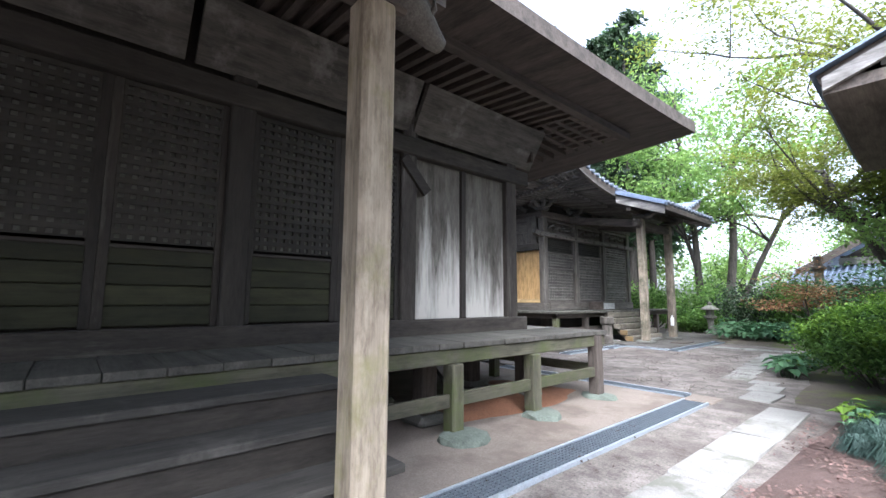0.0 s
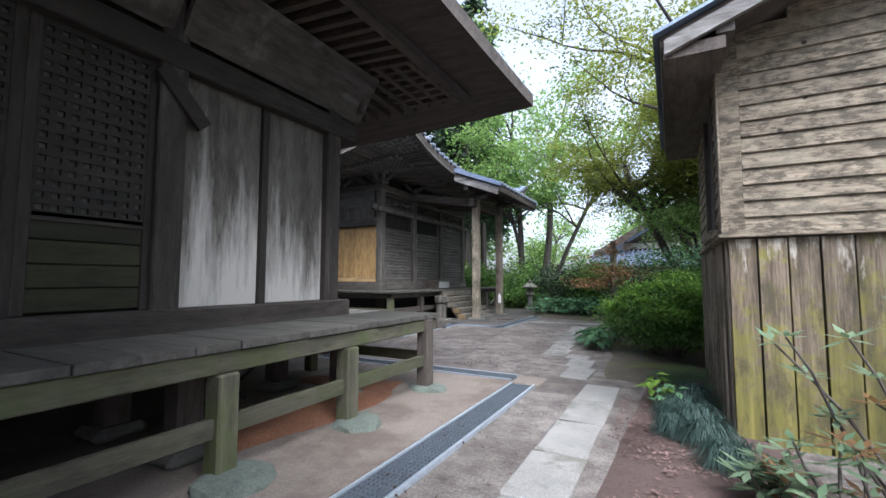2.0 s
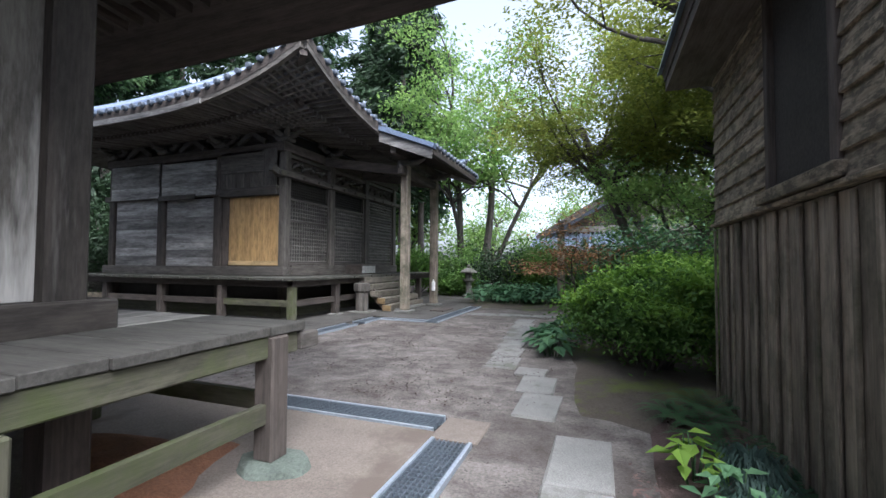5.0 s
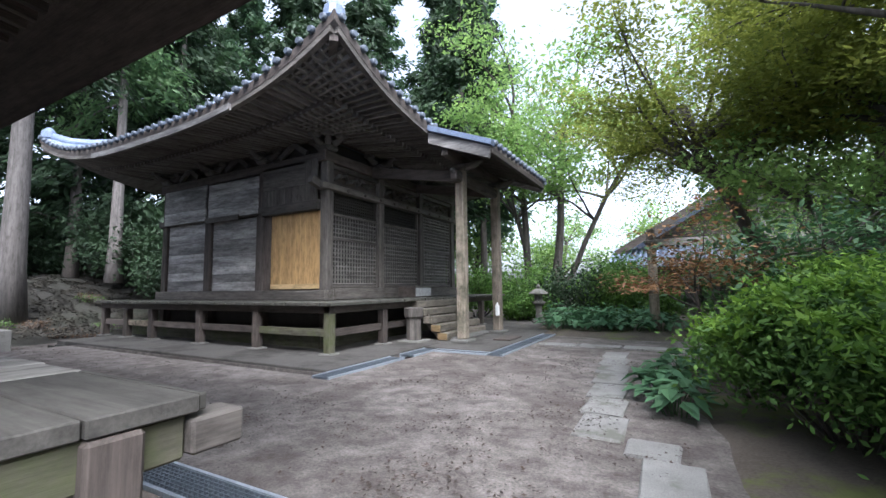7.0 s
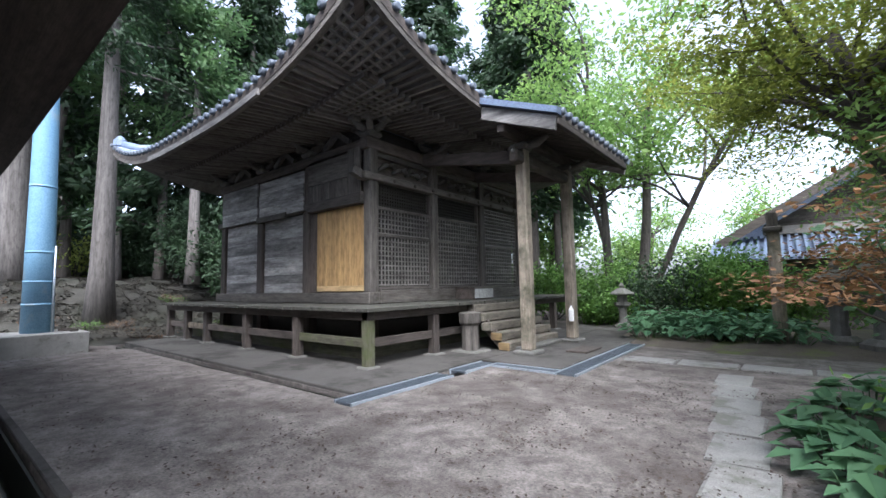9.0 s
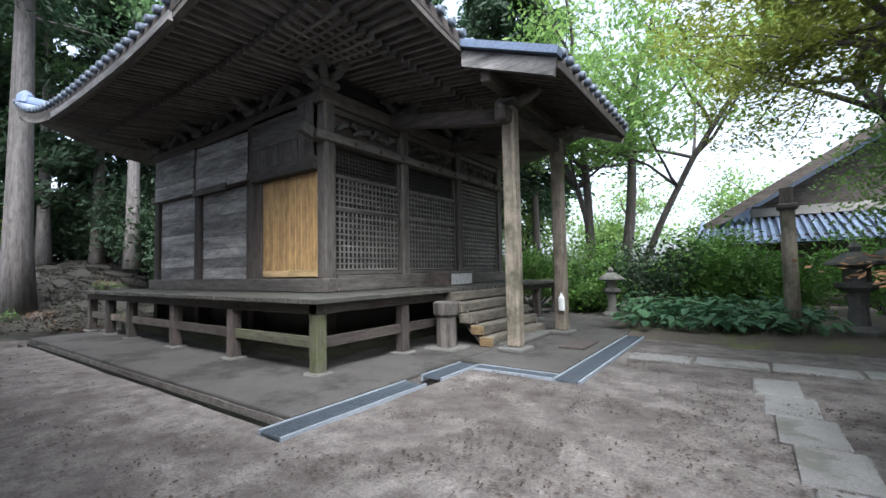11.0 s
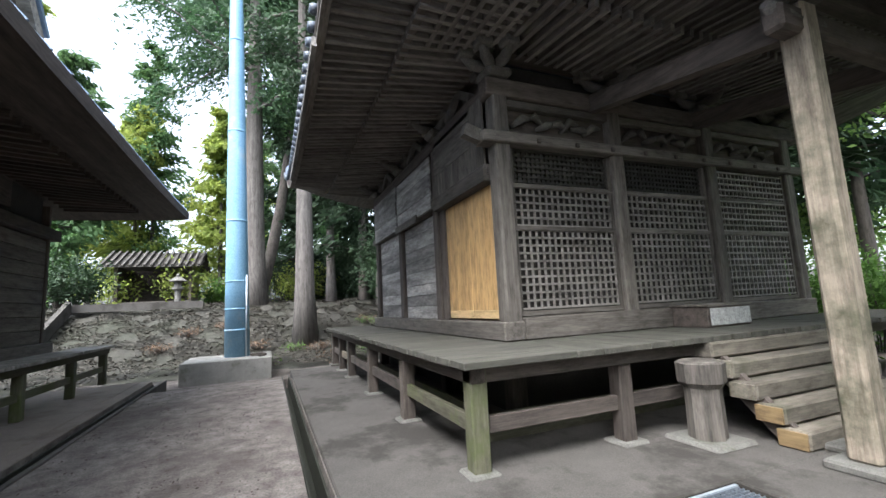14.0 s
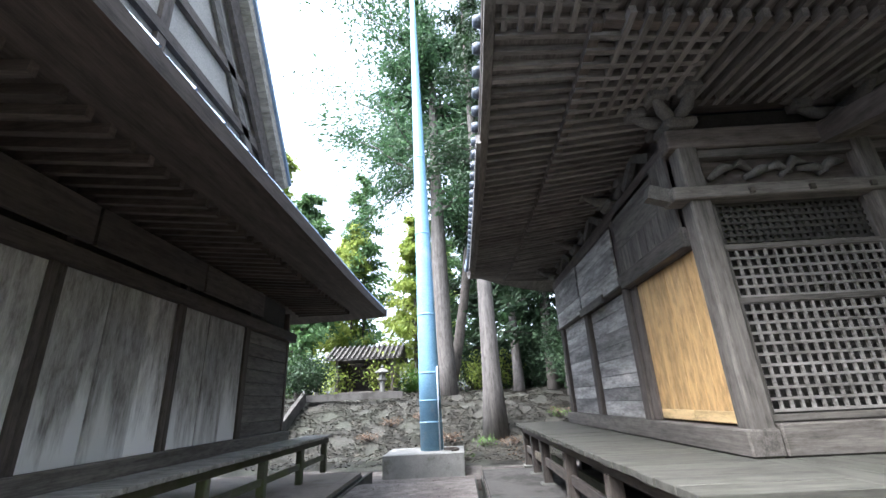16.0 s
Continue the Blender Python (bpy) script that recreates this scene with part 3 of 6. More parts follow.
# ---- roofs ----
class Roof:
    """A hipped roof as a height over the plan, with eaves that lift to the corners."""

    def __init__(self, x0, x1, y0, y1, z, lift, slope, thick, power=3.0, gable=None, sag=0.0, soffit=0.22):
        self.x0, self.x1, self.y0, self.y1, self.z, self.lift, self.slope, self.thick = x0, x1, y0, y1, z, lift, slope, thick
        self.power, self.gable, self.sag, self.rise = power, gable, sag, soffit

    def corner(self, x, y):
        u = abs(x - (self.x0 + self.x1) / 2) / ((self.x1 - self.x0) / 2)
        v = abs(y - (self.y0 + self.y1) / 2) / ((self.y1 - self.y0) / 2)
        return self.lift * (min(1, u) * min(1, v)) ** self.power

    def depth(self, x, y):
        return max(0.0, min(x - self.x0, self.x1 - x, y - self.y0, self.y1 - y))

    def top(self, x, y):
        dx, dy = min(x - self.x0, self.x1 - x), min(y - self.y0, self.y1 - y)
        d = max(0.0, dx if self.gable is not None and dy > self.gable else min(dx, dy))
        return self.z + self.corner(x, y) + d * self.slope + self.sag * d * d

    def under(self, x, y):
        return self.z - self.thick + self.corner(x, y) + self.rise * self.depth(x, y)

    def sheet(self, fn, step, inner=None, bm=None):
        bm = bm or bmesh.new()
        nx, ny = max(2, round((self.x1 - self.x0) / step)), max(2, round((self.y1 - self.y0) / step))
        xs, ys = np.linspace(self.x0, self.x1, nx + 1), np.linspace(self.y0, self.y1, ny + 1)
        vs = {}

        def vert(i, j):
            if (i, j) not in vs:
                vs[i, j] = bm.verts.new((xs[i], ys[j], fn(float(xs[i]), float(ys[j]))))
            return vs[i, j]
        for i in range(nx):
            for j in range(ny):
                mx, my = (xs[i] + xs[i + 1]) / 2, (ys[j] + ys[j + 1]) / 2
                if inner is None or self.depth(mx, my) < inner:
                    bm.faces.new((vert(i, j), vert(i + 1, j), vert(i + 1, j + 1), vert(i, j + 1))).smooth = inner is not None
        return bm

    def rim(self, width=0.0, low=None, high=None, step=0.3):
        """The board that closes the eave between soffit and roof."""
        bm = bmesh.new()
        pts = []
        for a, b in (((self.x0, self.y0), (self.x1, self.y0)), ((self.x1, self.y0), (self.x1, self.y1)), ((self.x1, self.y1), (self.x0, self.y1)), ((self.x0, self.y1), (self.x0, self.y0))):
            n = max(2, round((abs(b[0] - a[0]) + abs(b[1] - a[1])) / step))
            pts += [(a[0] + (b[0] - a[0]) * k / n, a[1] + (b[1] - a[1]) * k / n) for k in range(n)]
        lo = [bm.verts.new((x, y, self.under(x, y) - 0.01)) for x, y in pts]
        hi = [bm.verts.new((x, y, self.top(x, y) + 0.005)) for x, y in pts]
        for k in range(len(pts)):
            q = (k + 1) % len(pts)
            bm.faces.new((lo[k], lo[q], hi[q], hi[k]))
        return bm


def rafters(roof, host, x_or_y, fixed_edge, fixed_wall, lo, hi, step, material, w=0.06, h=0.09, drop=0.05):
    """Rafters from the wall plate to the eave; x_or_y is the axis along which they repeat."""
    for u in np.arange(lo, hi, step):
        u = float(u)
        a = (u, fixed_edge) if x_or_y == 0 else (fixed_edge, u)
        b = (u, fixed_wall) if x_or_y == 0 else (fixed_wall, u)
        bm = beam((a[0], a[1], roof.under(*a) - drop), (b[0], b[1], roof.under(*b) - drop), w, h)
        part("rafter", bm, material, host)


# ---- the old hall ----
hall = thing("old_worship_hall", "weathered grey timber worship hall with a steep sheet-covered roof", "hall")
AX, AY, AB = -3.65, 5.55, -14.6        # front wall, side wall, rear wall
for x, y in [(AX, v) for v in (5.5, 3.62, 1.72, -0.2, -2.1, -4.0, -6.0)] + [(v, AY) for v in (-5.9, -8.1, -10.3, -12.5, AB)]:
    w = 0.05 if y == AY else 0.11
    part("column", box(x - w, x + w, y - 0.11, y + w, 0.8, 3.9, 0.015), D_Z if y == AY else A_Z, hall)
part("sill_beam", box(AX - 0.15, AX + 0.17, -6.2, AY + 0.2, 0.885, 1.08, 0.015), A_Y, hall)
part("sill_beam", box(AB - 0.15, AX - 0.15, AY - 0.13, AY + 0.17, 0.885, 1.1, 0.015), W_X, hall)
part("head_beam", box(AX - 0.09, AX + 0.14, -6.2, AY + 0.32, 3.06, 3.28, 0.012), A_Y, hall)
part("head_beam", box(AB - 0.3, AX - 0.09, AY - 0.1, AY + 0.14, 3.2, 3.42, 0.012), K_X, hall)
# Solid near-black block paints the shade inside the hall.
part("wall_core", box(AB + 0.1, AX - 0.06, -6, AY - 0.06, 0.9, 4.9), DARKNESS, hall, "near-black block standing for the shade inside the hall")
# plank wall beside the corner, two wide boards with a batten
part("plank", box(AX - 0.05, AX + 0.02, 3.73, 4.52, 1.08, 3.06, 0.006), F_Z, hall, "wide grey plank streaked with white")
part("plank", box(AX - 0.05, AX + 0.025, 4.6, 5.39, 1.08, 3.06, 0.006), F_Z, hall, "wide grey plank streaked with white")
part("batten", box(AX - 0.05, AX + 0.06, 4.52, 4.6, 1.08, 3.06, 0.006), A_Z, hall)
part("brace", beam((AX + 0.13, 3.5, 3.0), (AX + 0.13, 3.86, 2.62), 0.05, 0.13), A_Y, hall)


def lattice_panel(host, x, y0, y1, z0, z1, step, bar, material, name="lattice", backing=None, proud=0.0):
    """A grid of bars facing the yard, in one part, with its backing."""
    bm = bmesh.new()
    n = max(2, round((y1 - y0) / step))
    for k in range(n + 1):
        y = y0 + (y1 - y0) * k / n
        bx(bm, x - 0.012, x + 0.012, y - bar / 2, y + bar / 2, z0, z1)
    n = max(2, round((z1 - z0) / step))
    for k in range(n + 1):
        z = z0 + (z1 - z0) * k / n
        bx(bm, x - 0.006, x + 0.018 + proud, y0, y1, z - bar / 2, z + bar / 2)
    o = part(name, bm, material, host)
    if backing:
        part("backing", box(x - 0.04, x - 0.022, y0, y1, z0, z1), backing, o)
    return o


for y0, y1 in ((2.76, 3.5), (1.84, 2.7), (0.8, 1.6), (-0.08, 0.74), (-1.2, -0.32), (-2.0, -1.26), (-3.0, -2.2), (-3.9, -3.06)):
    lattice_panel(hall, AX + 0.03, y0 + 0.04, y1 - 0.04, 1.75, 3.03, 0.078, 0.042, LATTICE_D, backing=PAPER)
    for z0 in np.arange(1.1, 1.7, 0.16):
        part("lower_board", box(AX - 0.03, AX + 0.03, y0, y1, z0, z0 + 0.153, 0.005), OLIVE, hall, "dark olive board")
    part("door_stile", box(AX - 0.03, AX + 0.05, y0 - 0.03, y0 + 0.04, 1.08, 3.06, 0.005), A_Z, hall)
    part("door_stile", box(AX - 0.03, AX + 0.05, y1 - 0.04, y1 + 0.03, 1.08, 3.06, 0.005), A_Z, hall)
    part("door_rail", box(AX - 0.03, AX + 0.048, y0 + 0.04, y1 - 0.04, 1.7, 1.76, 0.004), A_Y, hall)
# side wall planks
for x0, x1 in ((-5.85, -3.77), (-8.05, -5.95), (-10.25, -8.15), (-12.45, -10.35), (AB + 0.05, -12.55)):
    if x1 > -12.54:
        n = 3
        for k in range(n):
            a, b = x0 + (x1 - x0) * k / n, x0 + (x1 - x0) * (k + 1) / n
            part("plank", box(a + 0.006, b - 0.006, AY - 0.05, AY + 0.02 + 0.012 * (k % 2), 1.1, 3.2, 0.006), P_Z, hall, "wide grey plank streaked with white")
        part("batten", box(x0 + 0.03, x0 + 0.12, AY - 0.05, AY + 0.07, 1.1, 3.2, 0.006), D_Z, hall)
    else:
        for z in np.arange(1.1, 3.1, 0.26):
            part("cladding_board", box(x0, x1, AY - 0.05, AY + 0.02, z, z + 0.25, 0.006), W_X, hall)
# boards closing the eave above the head beam
for y0, y1 in ((3.66, 5.95), (1.3, 3.58), (-1.1, 1.22), (-3.5, -1.18)):
    bm = bmesh.new()
    pts = ((AX + 0.1, 3.34), (AX + 0.42, 3.86), (AX + 0.36, 3.9), (AX + 0.04, 3.38))
    a = [bm.verts.new((x, y0, z)) for x, z in pts]
    b = [bm.verts.new((x, y1, z)) for x, z in pts]
    for k in range(4):
        bm.faces.new((a[k], a[(k + 1) % 4], b[(k + 1) % 4], b[k]))
    bm.faces.new(a[::-1])
    bm.faces.new(b)
    part("cove_board", bm, C_Y, hall, "broad slanting grey board under the rafters")
for x0, x1 in ((-5.9, -3.4), (-8.1, -5.95), (-10.3, -8.15), (-12.5, -10.35)):
    part("cove_board", beam((x0, AY + 0.28, 3.66), (x1, AY + 0.28, 3.66), 0.05, 0.46), K_X, hall)
ROOF_A = Roof(-15.9, -1.78, -9.0, 7.9, 4.02, 0.12, 1.16, 0.17, 4.0, gable=2.6, soffit=0.1)
roof_a = part("roof", ROOF_A.sheet(ROOF_A.top, 0.42), SHEET, hall, "steep roof sheathed in blue-grey metal")
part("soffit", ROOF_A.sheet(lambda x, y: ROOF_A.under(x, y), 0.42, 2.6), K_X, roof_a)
part("fascia", ROOF_A.rim(), D_X, roof_a)
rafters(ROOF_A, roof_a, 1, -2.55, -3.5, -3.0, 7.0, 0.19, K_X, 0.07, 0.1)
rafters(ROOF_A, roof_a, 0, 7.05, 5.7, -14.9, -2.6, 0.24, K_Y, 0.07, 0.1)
part("eave_beam", box(-2.58, -2.46, -8, 7.1, 3.84, 3.94), D_Y, roof_a)
# standing seams of the sheet roof near the side eave
for x in np.arange(-15.5, -2.2, 0.45):
    d = min(2.5, x + 15.9, -1.78 - x)
    if d > 0.3:
        part("seam", beam((x, 7.89, ROOF_A.top(x, 7.89) + 0.01), (x, 7.9 - d, ROOF_A.top(x, 7.9 - d + 0.01) + 0.01), 0.03, 0.03), SHEET, roof_a)
# gable over the side wall: plaster wall, barge boards, thatch edge
GY, CXA = 5.32, (-15.9 - 1.78) / 2
half = 4.35
base_z, top_z = 4.02 + 2.6 * 1.16, 4.02 + 7.06 * 1.16
gable = part("gable", beam((CXA, GY - 0.05, base_z), (CXA, GY - 0.05, base_z + 0.1), 0.1, 0.1), PLASTER, hall, "pale plaster gable with exposed timbers")
bm = bmesh.new()
tri = [bm.verts.new((CXA + s * half, GY + 0.04, base_z)) for s in (-1, 1)] + [bm.verts.new((CXA, GY + 0.04, top_z - 0.2))]
bm.faces.new(tri)
part("gable_wall", bm, PLASTER, gable)
for s in (-1, 1):
    a, b = (CXA + s * (half + 0.15), base_z - 0.1), (CXA, top_z)
    for off, y, w, h, m, nm in ((-0.42, GY + 0.2, 0.1, 0.42, D_Y, "barge_board"), (-0.08, GY + 0.3, 0.3, 0.24, THATCH, "thatch_edge"), (0.12, GY + 0.3, 0.4, 0.1, SHEET, "verge_sheet"), (-1.05, GY + 0.12, 0.08, 0.24, W_X, "inner_barge")):
        o = Vector((s * 0.757, 0, 0.653)) * off
        part(nm, beam((a[0] + o.x, y, a[1] + o.z), (b[0] + o.x, y, b[1] + o.z), w, h), m, gable)
for z in (base_z + 0.25, base_z + 1.2):
    part("gable_tie", box(CXA - half + (z - base_z) * 0.86, CXA + half - (z - base_z) * 0.86, GY + 0.05, GY + 0.16, z, z + 0.2), D_X, gable)
part("gable_post", box(CXA - 0.1, CXA + 0.1, GY + 0.05, GY + 0.14, base_z, top_z - 0.6), D_Z, gable)

# veranda round the old hall
ver = thing("veranda_old_hall", "worn plank veranda on mossy posts round the old hall", "veranda")
VX, VY, VZ = -2.6, 6.43, 0.9
for k, y in enumerate(np.arange(-6.0, VY - 0.01, 0.31)):
    y1 = min(y + 0.305, VY)
    part("deck_board", box(AX + 0.17, VX + 0.03 * math.sin(k * 2.3) * 0.3, y, y1, VZ - 0.055, VZ + random.uniform(-.003, .003), 0.005), DECK_A, ver)
for k, x in enumerate(np.arange(-16.0, AX + 0.16, 0.31)):
    part("deck_board", box(x, min(x + 0.305, AX + 0.165), AY + 0.17, VY + 0.01 * math.sin(k * 1.7), VZ - 0.055, VZ + random.uniform(-.003, .003), 0.005), DECK_S, ver)
part("edge_beam", box(VX - 0.12, VX - 0.02, -6, VY - 0.06, VZ - 0.2, VZ - 0.057, 0.01), M_Y, ver)
part("edge_beam", box(-16.0, VX - 0.125, VY - 0.24, VY - 0.1, VZ - 0.185, VZ - 0.06, 0.01), M_X, ver)
part("beam_end", box(VX - 0.13, VX + 0.01, VY - 0.055, VY + 0.13, VZ - 0.19, VZ - 0.075, 0.01), W_Y, ver, "pale sawn beam end")
for y in (6.16, 4.76, 3.52, 2.3):
    part("post", box(VX - 0.13, VX + 0.02, y - 0.075, y + 0.075, 0.06, VZ - 0.2 if y < 6 else VZ - 0.06, 0.012), M_Z if y < 6 else D_Z, ver)
for x in (-15.85, -14.1, -12.2, -10.3, -8.4, -6.5, -4.6):
    part("post", box(x - 0.07, x + 0.07, VY - 0.25, VY - 0.11, 0.02, VZ - 0.18, 0.012), M_Z, ver)
part("rail", beam((VX - 0.05, 2.2, 0.36), (VX - 0.05, 6.1, 0.36), 0.05, 0.12), M_Y, ver)
part("rail", beam((-15.9, VY - 0.18, 0.38), (VX - 0.2, VY - 0.18, 0.38), 0.05, 0.12), M_X, ver)
for x in (-4.2, -3.2):
    for y in (5.3, 3.6, 1.9):
        part("inner_post", box(x - 0.1, x + 0.1, y - 0.1, y + 0.1, 0.1, VZ - 0.06, 0.02), D_Z, ver)
        part("plinth_stone", box(x - 0.2, x + 0.2, y - 0.2, y + 0.2, 0.0, 0.12, 0.05), STONE, ver)
part("floor_joist", box(-4.3, -4.2, -6, 6.0, 0.5, 0.62), D_Y, ver)


def foot_stone(x, y, rx, ry, h, seed):
    bm = bmesh.new()
    r = bmesh.ops.create_icosphere(bm, subdivisions=2, radius=1)
    for v in bm.verts:
        k = 1 + 0.22 * noise.noise(v.co * 1.6 + Vector((seed, 0, 0)))
        v.co = Vector((x + v.co.x * rx * k, y + v.co.y * ry * k, max(-0.04, min(h, v.co.z * h * 1.7 * k))))
    return tagged(obj("foot_stone", bm, GREENSTONE), "flat green-grey foundation stone under a veranda post", "stone", "foot stones")


foot_stone(VX - 0.02, 6.14, 0.27, 0.2, 0.065, 1)
foot_stone(VX + 0.06, 4.76, 0.24, 0.24, 0.075, 2)
foot_stone(VX + 0.08, 3.52, 0.27, 0.27, 0.085, 3)

trestle = thing("folding_trestle", "black steel folding trestle stored under the veranda", "trestle")
for y in (4.75, 5.35):
    part("leg", beam((-4.9, y, 0.05), (-4.1, y, 0.66), 0.035, 0.035), DARKNESS, trestle)
    part("leg", beam((-4.1, y + 0.04, 0.05), (-4.9, y + 0.04, 0.66), 0.035, 0.035), DARKNESS, trestle)
part("crossbar", beam((-4.1, 4.75, 0.64), (-4.1, 5.4, 0.64), 0.035, 0.035), DARKNESS, trestle)
part("crossbar", beam((-4.9, 4.75, 0.64), (-4.9, 5.4, 0.64), 0.035, 0.035), DARKNESS, trestle)
stairs = thing("hall_stairs", "broad weathered plank steps up to the old hall", "stairs")
for k, (x, z) in enumerate(((-2.25, 0.76), (-1.95, 0.58), (-1.66, 0.37))):
    part("tread", box(x - 0.36, x + 0.04, -2.4, 2.14 + 0.06 * (k == 2), z - 0.05, z, 0.008), TREAD, stairs)
    part("riser", box(x - 0.02, x + 0.02, -2.36, 2.08, z - 0.27, z - 0.05), A_Y, stairs)

pil = thing("porch_pillar", "pale squared timber porch pillar with chamfered edges", "pillar")
PX, PY = -1.52, 1.84
part("shaft", box(PX - 0.105, PX + 0.105, PY - 0.105, PY + 0.105, 0.12, 3.02, 0.028), PILLAR, pil)
part("base_stone", box(PX - 0.2, PX + 0.2, PY - 0.2, PY + 0.2, 0.0, 0.12, 0.03), STONE, pil)
part("tie_beam", box(PX - 0.09, PX + 0.09, -2.4, PY + 0.2, 3.0, 3.24, 0.02), D_Y, pil)
part("bracket", box(PX - 0.18, PX + 0.18, PY - 0.18, PY + 0.18, 3.24, 3.4, 0.04), CARVED, pil)
bm = bmesh.new()
nose = [(PX, PY + 0.12, 3.12), (PX, PY + 0.26, 3.1), (PX, PY + 0.36, 3.05), (PX, PY + 0.46, 2.99), (PX, PY + 0.52, 2.97)]
tube(bm, nose, [0.12, 0.13, 0.1, 0.07, 0.05], 10)
tube(bm, [(PX + 0.06, PY + 0.36, 3.08), (PX + 0.09, PY + 0.39, 3.13), (PX + 0.1, PY + 0.38, 3.19)], [0.025, 0.018, 0.006], 6)
tube(bm, [(PX, PY + 0.2, 3.2), (PX, PY + 0.3, 3.23), (PX, PY + 0.4, 3.17)], [0.07, 0.08, 0.04], 8)
part("carved_nosing", bm, CARVED, pil, "carved animal-head beam end with a pale tusk")
porch = part("porch_roof", beam((-1.7, -3.1, 3.46), (-1.7, 2.5, 3.46), 0.14, 0.16), D_Y, pil, "dark porch roof over the steps")
bm = bmesh.new()
# Slab's overhang runs on out of view, added to keep sun off the steps.
prof = ((0.15, 2.96), (-1.8, 3.9), (-1.8, 4.02), (0.2, 3.1))
a = [bm.verts.new((x, -6.0, z)) for x, z in prof]
b = [bm.verts.new((x, 2.5, z)) for x, z in prof]
for k in range(4):
    bm.faces.new((a[k], a[(k + 1) % 4], b[(k + 1) % 4], b[k]))
bm.faces.new(a[::-1])
bm.faces.new(b)
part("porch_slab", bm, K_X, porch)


# ---- the small shrine hall ----
shrine = thing("small_shrine_hall", "small weathered shrine hall with blue-grey tiles and lattice front", "hall")
BX, BY = -8.05, 12.55                  # front wall, side wall
SIDE = (-8.05, -10.13, -12.25, -14.35)
FRONT = (12.55, 14.45, 16.42, 18.45)
BZ = 0.99
for x in SIDE:
    part("column", box(x - 0.11, x + 0.11, BY - 0.11, BY + 0.11, 0.9, 4.35, 0.02), W_Z if x == SIDE[0] else D_Z, shrine)
for y in FRONT[1:]:
    part("column", box(BX - 0.11, BX + 0.11, y - 0.11, y + 0.11, 0.9, 4.35, 0.02), W_Z, shrine)
# Near-black block in place of the shaded room behind the lattice.
part("wall_core", box(-14.3, BX - 0.16, BY + 0.16, 18.4, 0.9, 4.7), DARKNESS, shrine, "near-black block standing for the shaded interior behind the lattice")
part("side_lining", box(-14.3, BX - 0.12, BY + 0.07, BY + 0.155, 0.95, 4.7), D_X, shrine)
part("sill_beam", box(-14.6, BX + 0.13, BY - 0.17, BY + 0.12, BZ, 1.22, 0.015), W_X, shrine)
part("sill_beam", box(BX - 0.13, BX + 0.15, BY + 0.12, 18.6, BZ, 1.26, 0.015), W_Y, shrine)
part("nail_rail", box(BX - 0.1, BX + 0.17, BY - 0.3, 18.75, 3.46, 3.6, 0.012), W_Y, shrine)
part("nail_rail", box(-14.6, BX - 0.1, BY - 0.155, BY + 0.1, 3.1, 3.25, 0.012), W_X, shrine)
part("head_tie", box(BX - 0.1, BX + 0.12, BY - 0.2, 18.7, 4.1, 4.34, 0.015), D_Y, shrine)
part("head_tie", box(-14.6, BX - 0.1, BY - 0.12, BY + 0.1, 4.12, 4.34, 0.015), D_X, shrine)
part("wall_plate", box(BX - 0.12, BX + 0.14, BY - 0.3, 18.8, 4.7, 4.95), D_Y, shrine)
part("wall_plate", box(-14.7, BX - 0.12, BY - 0.14, BY + 0.12, 4.7, 4.95), D_X, shrine)
for y in np.arange(BY + 0.5, 18.2, 0.62):
    part("peg", box(BX + 0.17, BX + 0.2, y - 0.03, y + 0.03, 3.48, 3.54, 0.006), D_Y, shrine)
part("beam_nose", beam((BX, BY - 0.28, 3.55), (BX, BY - 0.5, 3.62), 0.13, 0.16), CARVED, shrine)
# side wall cladding: three bays of horizontal boards, a door in the first
for i in (1, 2):
    x1, x0 = SIDE[i] - 0.11, SIDE[i + 1] + 0.11
    z = 1.22
    while z < 3.05:
        h = random.uniform(0.2, 0.3)
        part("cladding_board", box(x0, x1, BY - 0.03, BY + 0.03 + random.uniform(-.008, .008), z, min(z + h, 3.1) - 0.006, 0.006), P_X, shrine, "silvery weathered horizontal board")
        z += h
    z, k = 3.12, 0
    while z < 4.05:
        h = random.uniform(0.26, 0.36)
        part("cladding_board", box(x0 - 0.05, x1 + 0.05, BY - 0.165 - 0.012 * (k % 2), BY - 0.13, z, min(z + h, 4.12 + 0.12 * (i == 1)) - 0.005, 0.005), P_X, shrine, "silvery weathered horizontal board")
        z += h
        k += 1
    part("jamb", box(x1 - 0.12, x1 + 0.01, BY - 0.06, BY + 0.05, 1.22, 3.1, 0.008), D_Z, shrine)
part("batten", box(-12.3, -10.9, BY - 0.2, BY - 0.155, 3.02, 3.16, 0.008), W_X, shrine)
x1, x0 = SIDE[0] - 0.11, SIDE[1] + 0.11
part("door_head", box(x0, x1, BY - 0.19, BY + 0.06, 3.02, 3.24, 0.01), W_X, shrine)
part("door_jamb", box(x0, x0 + 0.2, BY - 0.07, BY + 0.06, 1.22, 3.02, 0.01), D_Z, shrine)
for k in range(9):
    a = x0 - 0.05 + (x1 - x0) * k / 9
    part("upper_plank", box(a, a + (x1 - x0) / 9 - 0.008, BY - 0.14, BY - 0.1 + random.uniform(-.01, .01), 3.24, 3.62 if k < 7 else 4.2, 0.004), W_Z, shrine)
part("upper_plank", box(x0 - 0.05, x1 - 0.42, BY - 0.12, BY - 0.085, 3.64, 4.2, 0.006), W_X, shrine)
door = part("door", box(x0 + 0.2, x1, BY - 0.02, BY + 0.02, 1.24, 3.02), FRESH, shrine, "fresh honey-coloured cypress double door")
n = 10
